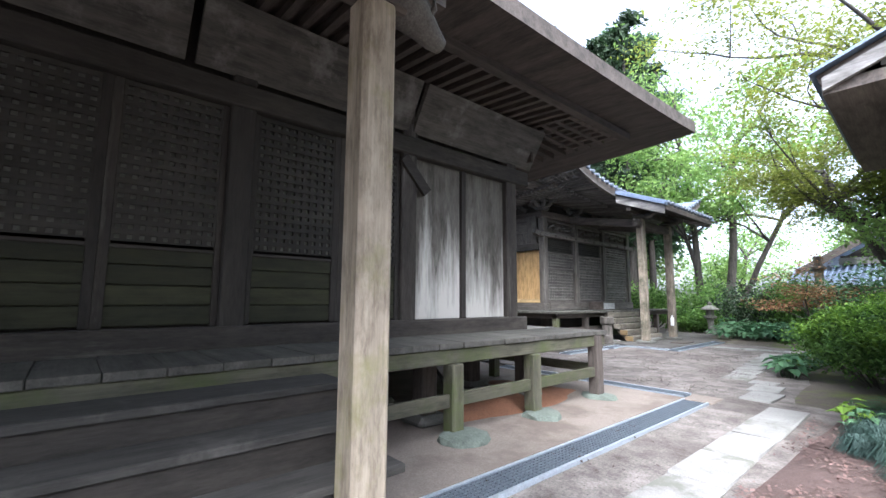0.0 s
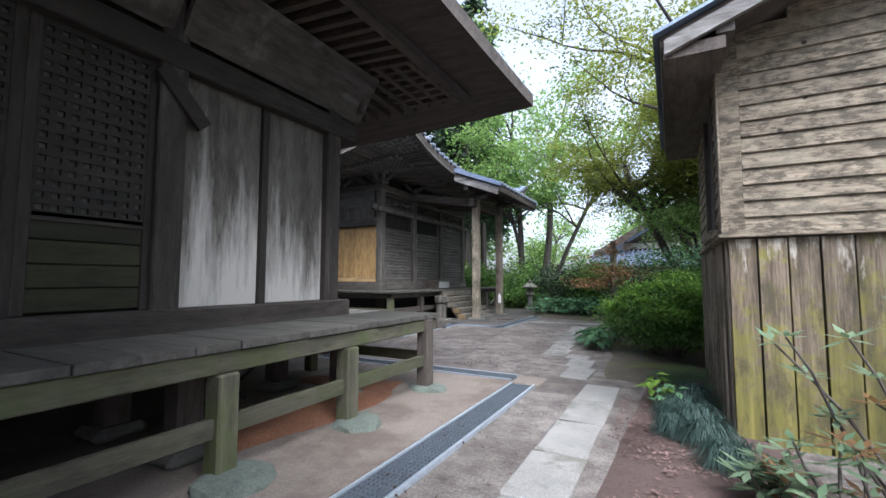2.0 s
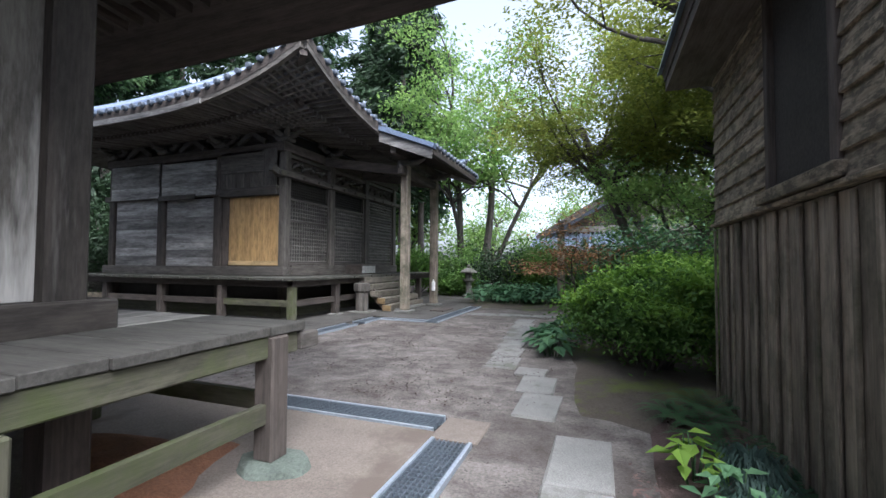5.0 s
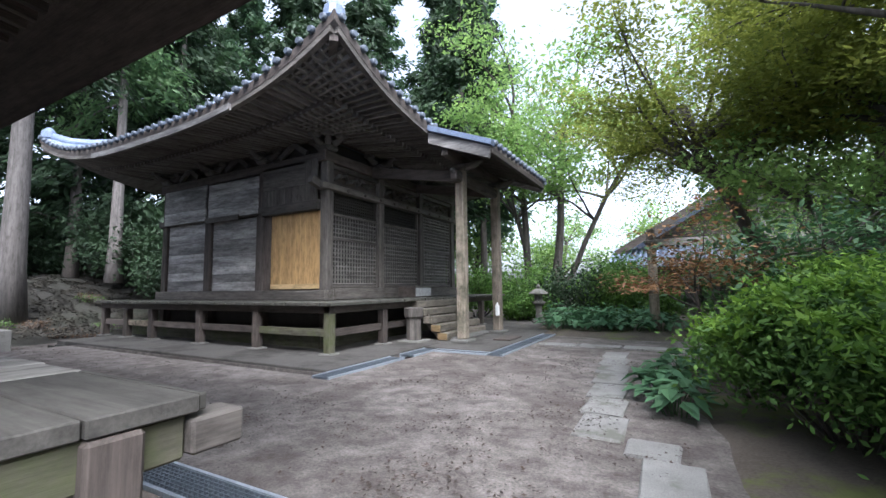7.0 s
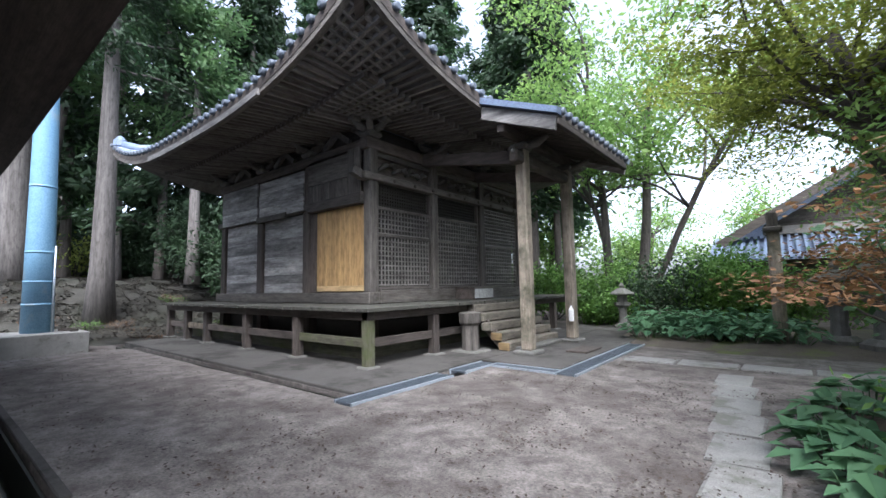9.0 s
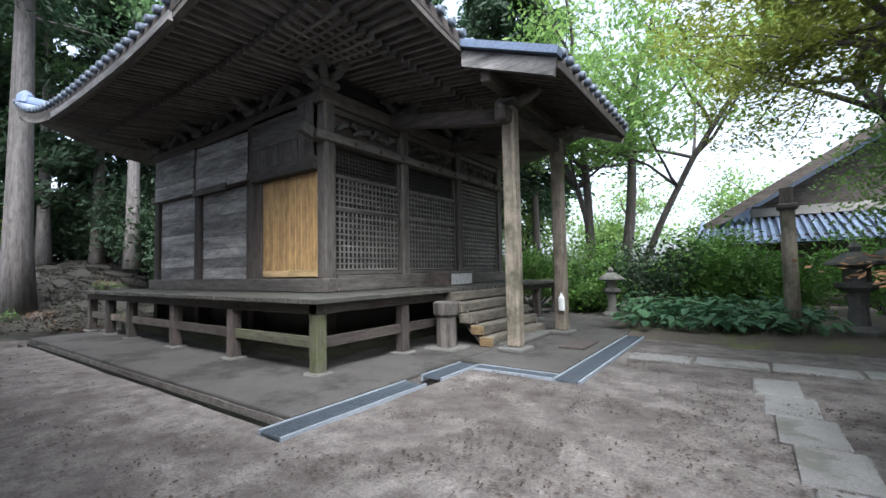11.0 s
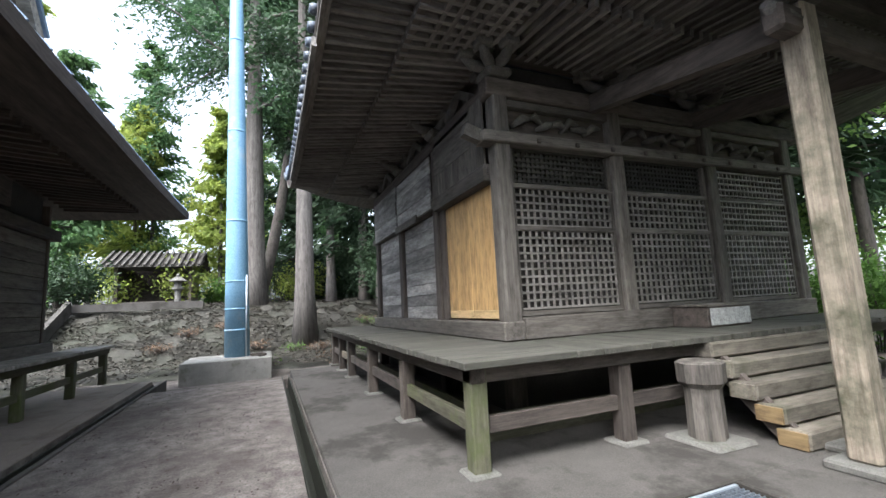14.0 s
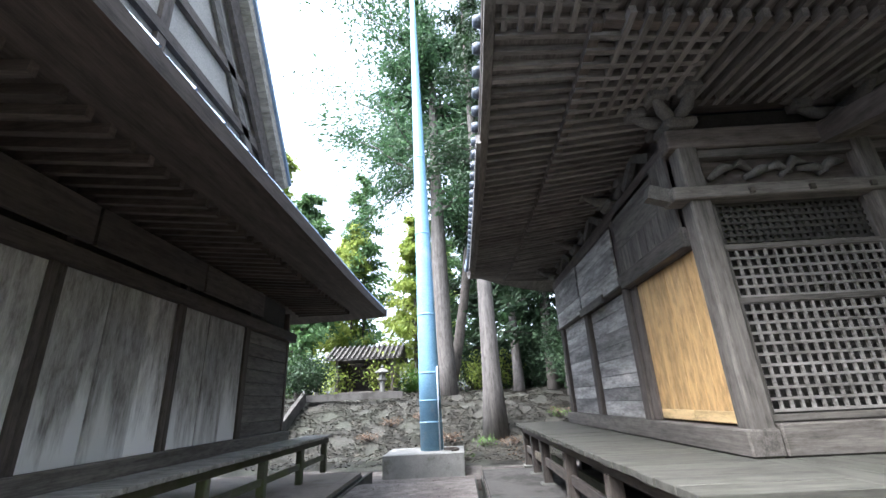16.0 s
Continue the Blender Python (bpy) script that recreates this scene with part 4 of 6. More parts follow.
for k in range(n):
    a, w = x0 + 0.2 + (x1 - x0 - 0.2) * k / n, (x1 - x0 - 0.2) / n
    part("door_plank", box(a + 0.004, a + w - 0.004 - (0.008 if k == n // 2 - 1 else 0), BY - 0.04, BY - 0.018, 1.36, 3.0, 0.004), FRESH, door)
for k in range(2):
    a, w = x0 + 0.2 + (x1 - x0 - 0.2) * k / 2, (x1 - x0 - 0.2) / 2
    part("bottom_rail", box(a + 0.004, a + w - 0.006, BY - 0.045, BY - 0.018, 1.25, 1.36, 0.004), FRESH_P, door, "paler bottom rail")
# lattice front
for i in range(3):
    y0, y1 = FRONT[i] + 0.11, FRONT[i + 1] - 0.11
    lat = lattice_panel(shrine, BX + 0.01, y0 + 0.06, y1 - 0.06, 1.36, 2.36, 0.1, 0.026, LATTICE, "lower_lattice")
    if i < 2:
        lattice_panel(shrine, BX + 0.01, y0 + 0.06, y1 - 0.06, 2.42, 2.92, 0.1, 0.026, LATTICE, "upper_lattice")
    else:
        lattice_panel(shrine, BX + 0.01, y0 + 0.06, y1 - 0.06, 2.42, 3.4, 0.1, 0.026, LATTICE, "upper_lattice", proud=0.02)
    lattice_panel(shrine, BX - 0.03, y0 + 0.03, y1 - 0.03, 2.94, 3.44, 0.075, 0.03, LATTICE_D, "transom_lattice")
    for z in (1.3, 2.38, 2.94):
        part("lattice_rail", box(BX - 0.03, BX + 0.045, y0, y1, z - 0.028, z + 0.03, 0.004), W_Y, shrine)
    for y in (y0 + 0.03, y1 - 0.03):
        part("lattice_stile", box(BX - 0.03, BX + 0.043, y - 0.03, y + 0.03, 1.27, 3.44, 0.004), W_Z, shrine)
    # carved frieze between rail and head tie
    part("frieze_board", box(BX - 0.06, BX - 0.02, y0, y1, 3.6, 4.1), D_Y, shrine)
    for k in range(7):
        bm = bmesh.new()
        yy = y0 + 0.25 + (y1 - y0 - 0.5) * k / 6
        tube(bm, [(BX + 0.0, yy - 0.16, 3.74 + 0.08 * (k % 2)), (BX + 0.04, yy, 3.86 + 0.06 * math.sin(k * 2.1)), (BX, yy + 0.17, 3.78 + 0.1 * ((k + 1) % 2))], [0.03, 0.06, 0.02], 6)
        part("frieze_carving", bm, CARVED, shrine, "carved openwork relief")
    part("frieze_rail", box(BX - 0.05, BX + 0.08, y0, y1, 3.98, 4.08, 0.006), W_Y, shrine)


def bracket_set(host, x, y, out):
    """Stacked block-and-arm bracket on a column head; out: directions of the arms."""
    bm = box(x - 0.19, x + 0.19, y - 0.19, y + 0.19, 4.36, 4.5, 0.05)
    part("bracket_block", bm, CARVED, host)
    for dx, dy in out:
        bm = bmesh.new()
        for k, (r, z, w) in enumerate(((0.5, 4.52, 0.11), (0.85, 4.72, 0.11))):
            tube(bm, [(x, y, z), (x + dx * r * 0.6, y + dy * r * 0.6, z + 0.0), (x + dx * r, y + dy * r, z + 0.12)], [w * 0.75, w * 0.7, w * 0.35], 6)
            ex, ey = x + dx * r * 0.85, y + dy * r * 0.85
            bx(bm, ex - 0.1, ex + 0.1, ey - 0.1, ey + 0.1, z + 0.06, z + 0.18, 0.02)
        part("bracket_arm", bm, CARVED, host)


for x in SIDE:
    bracket_set(shrine, x, BY, ((0, -1), (1, 0), (-1, 0)) + (((0.75, -0.75),) if x == SIDE[0] else ()))
for y in FRONT[1:]:
    bracket_set(shrine, BX, y, ((1, 0), (0, 1), (0, -1)))
for a, b in zip(SIDE, SIDE[1:]):
    part("frog_leg_strut", beam(((a + b) / 2 + 0.45, BY - 0.05, 4.4), ((a + b) / 2, BY - 0.05, 4.68), 0.08, 0.12), CARVED, shrine)
    part("frog_leg_strut", beam(((a + b) / 2 - 0.45, BY - 0.05, 4.4), ((a + b) / 2, BY - 0.05, 4.68), 0.08, 0.12), CARVED, shrine)

ROOF_B = Roof(-16.9, -5.75, 10.3, 20.7, 4.72, 0.95, 0.42, 0.16, 3.2, sag=0.045, soffit=0.13)
roof_b = part("roof", ROOF_B.sheet(ROOF_B.top, 0.3), TILE, shrine, "hipped roof of blue-grey tiles with lifted corners")
part("soffit", ROOF_B.sheet(ROOF_B.under, 0.3, 2.6), E_X, roof_b)
part("fascia", ROOF_B.rim(), D_X, roof_b)
rafters(ROOF_B, roof_b, 0, 10.42, 11.5, -16.6, -6.0, 0.16, E_Y, 0.055, 0.08, 0.04)
rafters(ROOF_B, roof_b, 0, 11.3, 12.5, -15.4, -6.9, 0.16, E_Y, 0.06, 0.09, 0.14)
rafters(ROOF_B, roof_b, 1, -5.87, -6.95, 10.5, 20.4, 0.16, E_X, 0.055, 0.08, 0.04)
rafters(ROOF_B, roof_b, 1, -6.65, -8.0, 11.6, 19.4, 0.16, E_X, 0.06, 0.09, 0.14)
part("hip_rafter", beam((-5.85, 10.4, ROOF_B.under(-5.85, 10.4) - 0.1), (-8.05, 12.55, ROOF_B.under(-8.05, 12.55) - 0.1), 0.14, 0.22), D_X, roof_b)
part("hip_rafter", beam((-16.8, 10.4, ROOF_B.under(-16.8, 10.4) - 0.1), (-14.4, 12.55, ROOF_B.under(-14.4, 12.55) - 0.1), 0.14, 0.22), D_X, roof_b)


def ribbon(pts, x_axis, w, h):
    """A squared timber bent through the points."""
    bm, rings = bmesh.new(), []
    for x, y, z in pts:
        rings.append([bm.verts.new((x, y + a * w / 2, z + b * h / 2) if x_axis else (x + a * w / 2, y, z + b * h / 2)) for a, b in ((-1, -1), (1, -1), (1, 1), (-1, 1))])
    for a, b in zip(rings, rings[1:]):
        for k in range(4):
            bm.faces.new((a[k], a[(k + 1) % 4], b[(k + 1) % 4], b[k]))
    bm.faces.new(rings[0][::-1])
    bm.faces.new(rings[-1])
    return bm


def eave_timber(host, x_axis, fixed, lo, hi, off, w, h, material, name="eave_board"):
    """A long curved board that follows the eave."""
    pts = [(u, fixed) if x_axis else (fixed, u) for u in np.linspace(lo, hi, 24)]
    part(name, ribbon([(x, y, ROOF_B.under(x, y) + off) for x, y in pts], x_axis, w, h), material, host)


eave_timber(roof_b, True, 10.36, -16.8, -5.85, -0.03, 0.1, 0.14, W_X)
eave_timber(roof_b, True, 11.35, -15.7, -6.8, -0.1, 0.1, 0.12, D_X)
eave_timber(roof_b, False, -5.81, 10.4, 20.6, -0.03, 0.1, 0.14, W_Y)
eave_timber(roof_b, False, -6.8, 11.4, 19.6, -0.1, 0.1, 0.12, D_Y)
# pale lower board along the middle of the side eave
part("eave_gutter_board", ribbon([(u, 10.29, ROOF_B.under(u, 10.3) - 0.07) for u in np.linspace(-13.6, -8.3, 9)], True, 0.06, 0.12), P_X, roof_b, "pale weathered board under the eave")
# tile ribs running down the roof, and round eave tiles
ribs = bmesh.new()
for x in np.arange(-16.75, -5.8, 0.27):
    d = min(x + 16.9, -5.75 - x, 5.0)
    if d > 0.2:
        ys = np.linspace(10.3, 10.3 + d, max(2, int(d / 0.5) + 1))
        tube(ribs, [(x, y, ROOF_B.top(x, y) + 0.02) for y in ys], [0.055] * len(ys), 6)
for y in np.arange(10.45, 20.6, 0.27):
    d = min(y - 10.3, 20.7 - y, 5.0)
    if d > 0.2:
        xs = np.linspace(-5.75, -5.75 - d, max(2, int(d / 0.5) + 1))
        tube(ribs, [(x, y, ROOF_B.top(x, y) + 0.02) for x in xs], [0.055] * len(xs), 6)
tagged(part("tile_ribs", ribs, TILE, roof_b), kind="stuff")


def disc_mesh(axis):
    bm = bmesh.new()
    a = Vector((0.06, 0, 0)) if axis == 0 else Vector((0, -0.06, 0))
    tube(bm, [-a * 0.5, a * 0.4, a], [0.066, 0.066, 0.05], 10)
    bmesh.ops.recalc_face_normals(bm, faces=bm.faces)
    me = bpy.data.meshes.new("eave_tile")
    bm.to_mesh(me)
    bm.free()
    me.materials.append(TILE_END)
    return me


dx_me, dy_me = disc_mesh(0), disc_mesh(1)
for x in np.arange(-16.75, -5.8, 0.27):
    o = new("eave_tile", dy_me)
    o.parent, o.location = roof_b, (x, 10.28, ROOF_B.top(x, 10.3) + 0.01)
for y in np.arange(10.45, 20.6, 0.27):
    o = new("eave_tile", dx_me)
    o.parent, o.location = roof_b, (-5.73, y, ROOF_B.top(-5.75, y) + 0.01)
# hip ridges with end tiles
for sx, x in ((1, -5.75), (-1, -16.9)):
    us = np.linspace(0.15, 5.1, 14)
    pts = [(x - sx * u, 10.3 + u, ROOF_B.top(x - sx * u, 10.3 + u) + 0.09) for u in us]
    bm = tube(bmesh.new(), pts, [0.15] * len(pts), 8)
    hip = part("hip_ridge", bm, TILE, roof_b)
    bm = lathe(bmesh.new(), [(0.1, pts[0][2] - 0.16), (0.19, pts[0][2] - 0.05), (0.17, pts[0][2] + 0.13), (0.08, pts[0][2] + 0.24), (0.03, pts[0][2] + 0.27)], pts[0][0], pts[0][1], 10)
    part("end_tile", bm, TILE, hip, "rounded ornamental end tile")

# porch over the shrine steps
por = thing("shrine_porch", "timber porch with tiled canopy over the shrine steps", "porch")
for y in (14.08, 16.15):
    pz = part("pillar", box(-5.55, -5.33, y - 0.11, y + 0.11, 0.1, 3.9, 0.03), VERT_D, por, "pale grey squared pillar")
    part("pillar_base", box(-5.66, -5.22, y - 0.22, y + 0.22, 0.03, 0.11, 0.02), STONE, pz)
    bm = box(-5.62, -5.26, y - 0.18, y + 0.18, 3.9, 4.02, 0.04)
    tube(bm, [(-5.44, y, 3.7), (-5.44, y - 0.24, 3.74), (-5.44, y - 0.42, 3.84)], [0.1, 0.1, 0.05], 8)
    tube(bm, [(-5.44, y, 3.7), (-5.44, y + 0.24, 3.74), (-5.44, y + 0.42, 3.84)], [0.1, 0.1, 0.05], 8)
    tube(bm, [(-5.44, y, 3.95), (-5.1, y, 3.98), (-4.9, y, 4.05)], [0.09, 0.08, 0.04], 8)
    part("carved_bracket", bm, CARVED, por)
    part("link_beam", beam((-5.44, y, 3.75), (-8.0, y, 4.2), 0.14, 0.24), D_X, por)
part("rainbow_beam", box(-5.53, -5.35, 13.7, 16.5, 3.6, 3.84, 0.03), D_Y, por)
part("purlin", box(-5.52, -5.36, 13.3, 17.0, 4.04, 4.22, 0.02), D_Y, por)
KY0, KY1 = 13.25, 17.0
prof = ((-6.3, 4.78), (-4.35, 4.02), (-4.33, 4.12), (-6.3, 4.9))


def extrude_profile(prof, y0, y1):
    bm = bmesh.new()
    a = [bm.verts.new((x, y0, z)) for x, z in prof]
    b = [bm.verts.new((x, y1, z)) for x, z in prof]
    for k in range(len(prof)):
        bm.faces.new((a[k], a[(k + 1) % len(prof)], b[(k + 1) % len(prof)], b[k]))
    bm.faces.new(a[::-1])
    bm.faces.new(b)
    return bm


canopy = part("canopy", extrude_profile(prof, KY0 + 0.02, KY1 - 0.02), E_X, por, "dark boarded canopy")
for y in (KY0, KY1):
    part("barge_board", extrude_profile(((-5.78, 4.34), (-4.38, 3.8), (-4.34, 4.02), (-5.78, 4.58)), y - 0.04, y + 0.03), P_X, por, "pale barge board")
    part("verge_tiles", extrude_profile(((-6.2, 4.78), (-4.3, 4.04), (-4.28, 4.14), (-6.2, 4.9)), y - 0.12, y + 0.14), TILE, por)
for y in np.arange(KY0 + 0.1, KY1, 0.27):
    part("tile_rib", beam((-4.3, y, 4.14), (-6.2, y, 4.9), 0.11, 0.07), TILE, canopy)
    o = new("eave_tile", dx_me)
    o.parent, o.location = canopy, (-4.3, y, 4.12)
for y in np.arange(KY0 + 0.12, KY1 - 0.05, 0.15):
    part("rafter", beam((-4.42, y, 3.96), (-5.9, y, 4.54), 0.05, 0.07), D_X, canopy)
part("eave_board", box(-4.42, -4.32, KY0, KY1, 3.9, 4.02, 0.01), D_Y, canopy)

# veranda of the shrine
sv = thing("veranda_shrine", "worn grey plank veranda on posts round the shrine hall", "veranda")
for k, x in enumerate(np.arange(-15.35, -6.65, 0.3)):
    part("deck_board", box(x, min(x + 0.295, -6.65), 11.24 + 0.012 * math.sin(k * 2.1), BY - 0.17, BZ - 0.06, BZ + random.uniform(-.003, .003), 0.005), DECK_Y, sv)
for k, y in enumerate(np.arange(BY - 0.165, 19.6, 0.3)):
    part("deck_board", box(BX + 0.15, -6.65 + 0.012 * math.sin(k * 1.9), y, y + 0.295, BZ - 0.06, BZ + random.uniform(-.003, .003), 0.005), DECK, sv)
part("edge_beam", box(-15.3, -6.78, 11.36, 11.5, BZ - 0.2, BZ - 0.062, 0.01), D_X, sv)
part("edge_beam", box(-6.95, -6.8, 11.5, 19.7, BZ - 0.2, BZ - 0.062, 0.01), D_Y, sv)
for x in (-6.87, -8.85, -10.8, -12.8, -14.0, -15.2):
    bm = box(x - 0.08, x + 0.08, 11.36, 11.52, 0.04, BZ - 0.2 if x < -7 else BZ - 0.05, 0.012)
    part("post", bm, M_Z if x > -7 else D_Z, sv)
    part("pad_stone", box(x - 0.14, x + 0.14, 11.3, 11.58, 0.02, 0.075, 0.02), STONE, sv)
for y in (13.05, 17.0, 18.3, 19.6):
    part("post", box(-6.95, -6.79, y - 0.08, y + 0.08, 0.04, BZ - 0.2, 0.012), D_Z, sv)
    part("pad_stone", box(-7.02, -6.72, y - 0.16, y + 0.16, 0.02, 0.075, 0.02), STONE, sv)
xs = (-6.87, -8.85, -10.8, -12.8, -14.0, -15.2)
for k, (a, b) in enumerate(zip(xs, xs[1:])):
    part("rail", box(b + 0.08, a - 0.08, 11.41, 11.47, 0.36, 0.5, 0.006), (M_X, D_X, D_X, CLAP, D_X)[k], sv)
part("rail", box(-6.9, -6.84, 11.52, 12.97, 0.36, 0.5, 0.006), D_Y, sv)
part("rail", box(-6.9, -6.84, 13.13, 14.0, 0.36, 0.5, 0.006), D_Y, sv)
part("skirt_board", box(-7.6, -7.55, 11.9, 19.0, 0.04, 0.32), M_Y, sv, "mossy board under the veranda")
part("skirt_board", box(-15.0, -7.6, 11.95, 12.0, 0.04, 0.3), M_X, sv, "mossy board under the veranda")
for x in (-8.05, -10.13, -12.25, -14.35):
    part("inner_post", box(x - 0.1, x + 0.1, 12.45, 12.65, 0.04, 0.9), D_Z, sv)
# Near-black sheets painted in for the shade under the floor.
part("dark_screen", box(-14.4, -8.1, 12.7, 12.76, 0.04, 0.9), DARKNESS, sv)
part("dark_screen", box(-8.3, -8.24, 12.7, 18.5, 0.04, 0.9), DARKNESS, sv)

steps = thing("shrine_steps", "five heavy weathered timber steps up to the shrine", "stairs")
for k, (x, z) in enumerate(((-6.62, 0.93), (-6.42, 0.75), (-6.22, 0.57), (-6.02, 0.39), (-5.85, 0.21))):
    bm = box(x - 0.26, x, 14.08 + 0.03 * (k > 2), 16.3, z - 0.165, z, 0.02)
    part("step", bm, LOG, steps)
    part("step_end", box(x - 0.25, x - 0.01, 14.055 + 0.03 * (k > 2), 14.078 + 0.03 * (k > 2), z - 0.155, z - 0.01, 0.004), SAWN if k > 2 else LOG, steps, "sawn end grain")
part("stringer", beam((-6.65, 14.2, 0.72), (-5.95, 14.2, 0.03), 0.07, 0.2), D_X, steps)
part("stringer", beam((-6.65, 16.2, 0.72), (-5.95, 16.2, 0.03), 0.07, 0.2), D_X, steps)
part("step_rest", box(-6.0, -5.6, 14.3, 16.1, 0.03, 0.1, 0.02), STONE, steps)

gp = thing("newel_stump", "short grey timber newel post on a stone pad", "post")
part("shaft", lathe(bmesh.new(), [(0.17, 0.08), (0.165, 0.5), (0.17, 0.55)], -6.5, 13.72, 8), W_Z, gp)
part("cap", lathe(bmesh.new(), [(0.175, 0.55), (0.215, 0.6), (0.22, 0.78), (0.19, 0.8)], -6.5, 13.72, 8), W_Z, gp)
part("pad", box(-6.8, -6.2, 13.45, 14.0, 0.02, 0.08, 0.03), STONE, gp)

ob = thing("offering_box", "dark timber offering box with a pale paper label", "box")
part("body", box(-7.9, -7.36, 15.1, 15.95, BZ, BZ + 0.27, 0.012), D_Y, ob)
part("lid_slat", box(-7.92, -7.34, 15.08, 15.97, BZ + 0.272, BZ + 0.3, 0.006), W_Y, ob)
part("paper_label", box(-7.358, -7.345, 15.14, 15.92, BZ + 0.03, BZ + 0.25), rough_mat("white_paper", (0.2, 0.2, 0.19), (0.56, 0.56, 0.54), 9, 50), ob, "creased white paper")
tg = thing("hanging_tag", "white plastic jug hung on the porch pillar", "jug")
bm = lathe(bmesh.new(), [(0.05, 0.5), (0.06, 0.54), (0.06, 0.74), (0.025, 0.8), (0.02, 0.84)], -5.38, 15.98, 8)
part("body", bm, rough_mat("white_plastic", (0.7, 0.7, 0.68), (0.8, 0.8, 0.78), 3, 40, 0.5), tg)
part("cord", tube(bmesh.new(), [(-5.38, 15.98, 0.84), (-5.37, 16.03, 1.1)], [0.006, 0.006], 5), D_Z, tg)
part("paving_block", box(-4.95, -4.55, 14.6, 15.4, 0.035, 0.075, 0.01), D_Y, thing("doormat_board", "dark damp board lying on the apron", "board"))

# ---- the board-clad shed ----
shed = thing("board_shed", "timber shed with weathered clapboards over mossy upright boards", "shed")
CX, CY = 0.42, 5.95
CW, CD = 4.6, 2.75
part("core", box(CX + 0.06, CX + CW, CY + 0.06, CY + CD, -0.1, 3.3), DARKNESS, shed)
n = 23
for k in range(n):
    a, w = CX + CW * k / n, CW / n
    part("upright_board", box(a + 0.006, a + w - 0.006, CY - 0.012 * (k % 2) - 0.01, CY + 0.05, -0.1, 1.66 + random.uniform(-.01, .01), 0.004), VERT, shed)
n = 15
for k in range(n):
    a, w = CY + CD * k / n, CD / n
    part("upright_board", box(CX - 0.012 * (k % 2) - 0.01, CX + 0.05, a + 0.055 * (k == 0) + 0.003, a + w - 0.003, -0.1, 1.66, 0.004), VERT_D, shed)
    part("cover_strip", box(CX - 0.04, CX - 0.022, a + w - 0.02, a + w + 0.015, -0.1, 1.64, 0.004), VERT_D, shed)
part("water_table", box(CX - 0.07, CX + CW, CY - 0.07, CY + 0.04, 1.67, 1.7, 0.006), CLAP, shed)
part("water_table", box(CX - 0.07, CX + 0.04, CY + 0.04, CY + CD, 1.67, 1.7, 0.006), CLAP_Y, shed)
part("corner_board", box(CX - 0.03, CX + 0.12, CY - 0.045, CY + 0.03, 1.7, 3.5, 0.006), CLAP, shed)
part("corner_board", box(CX - 0.045, CX - 0.028, CY - 0.045, CY + 0.1, 1.7, 3.25, 0.004), CLAP_Y, shed)
for k, z in enumerate(np.arange(1.7, 5.3, 0.135)):
    bm = box(CX + 0.12, CX + CW, CY - 0.02, CY + 0.02, z, z + 0.145, 0.004)
    for v in bm.verts:
        v.co.y -= 0.022 * (1 - (v.co.z - z) / 0.145)
        v.co.x = max(v.co.x, CX + 0.12 + max(0, (z - 3.3) / 0.38 - 0.05))
    part("clapboard", bm, CLAP, shed)
for k, z in enumerate(np.arange(1.7, 3.3, 0.135)):
    for y0, y1 in ((CY + 0.1, CY + 0.45), (CY + 1.35, CY + CD)):
        bm = box(CX - 0.02, CX + 0.02, y0, y1, z, z + 0.145, 0.004)
        for v in bm.verts:
            v.co.x -= 0.022 * (1 - (v.co.z - z) / 0.145)
        part("clapboard", bm, CLAP_Y, shed)
# The opening's inner shade is a near-black box.
win = part("window", box(CX - 0.01, CX + 0.03, CY + 0.5, CY + 1.3, 1.82, 3.2), DARKNESS, shed, "window opening with its inner shade painted near-black")
for y in (CY + 0.45, CY + 1.29):
    part("window_post", box(CX - 0.05, CX + 0.04, y, y + 0.07, 1.72, 3.25, 0.006), D_Z, win)
part("window_sill", box(CX - 0.09, CX + 0.04, CY + 0.4, CY + 1.42, 1.71, 1.79, 0.006), CLAP_Y, win)
ER = 0.38
prof = ((-0.02, 3.2), (CX + CW, 3.2 + ER * (CW + CX)), (CX + CW, 3.3 + ER * (CW + CX)), (-0.04, 3.29))
sr = part("roof", extrude_profile(prof, CY - 0.5, CY + CD + 0.1), D_X, shed, "dark lean roof with a pale barge board")
part("barge_board", extrude_profile(((0.0, 3.12), (CX + CW, 3.12 + ER * (CW + CX)), (CX + CW, 3.24 + ER * (CW + CX)), (0.0, 3.24)), CY - 0.55, CY - 0.502), P_X, sr)
part("roof_sheet", extrude_profile(((-0.08, 3.285), (CX + CW, 3.305 + ER * (CW + CX)), (CX + CW, 3.33 + ER * (CW + CX)), (-0.08, 3.31)), CY - 0.58, CY + CD + 0.14), SHEET, sr)
part("eave_soffit", box(-0.01, CX, CY - 0.5, CY + CD + 0.1, 3.1, 3.2), D_Y, sr)
for x, z in ((0.42, 3.24), (1.6, 3.7)):
    part("purlin_end", box(x - 0.06, x + 0.06, CY - 0.5, CY, z - 0.02, z + 0.12), W_Y, sr)

# ---- blue mast on its footing ----
mast = thing("blue_mast", "tall tapering faded blue steel mast on a concrete footing", "mast")
MX, MY = -17.37, 8.98
part("footing", box(-18.2, -16.4, 7.68, 9.9, -0.6, 0.28, 0.02), SLAB, mast)
zs = np.linspace(0.28, 18.5, 9)
part("shaft", tube(bmesh.new(), [(MX, MY - 0.012 * z, z) for z in zs], [0.345 - 0.0135 * z for z in zs], 18), BLUE, mast)
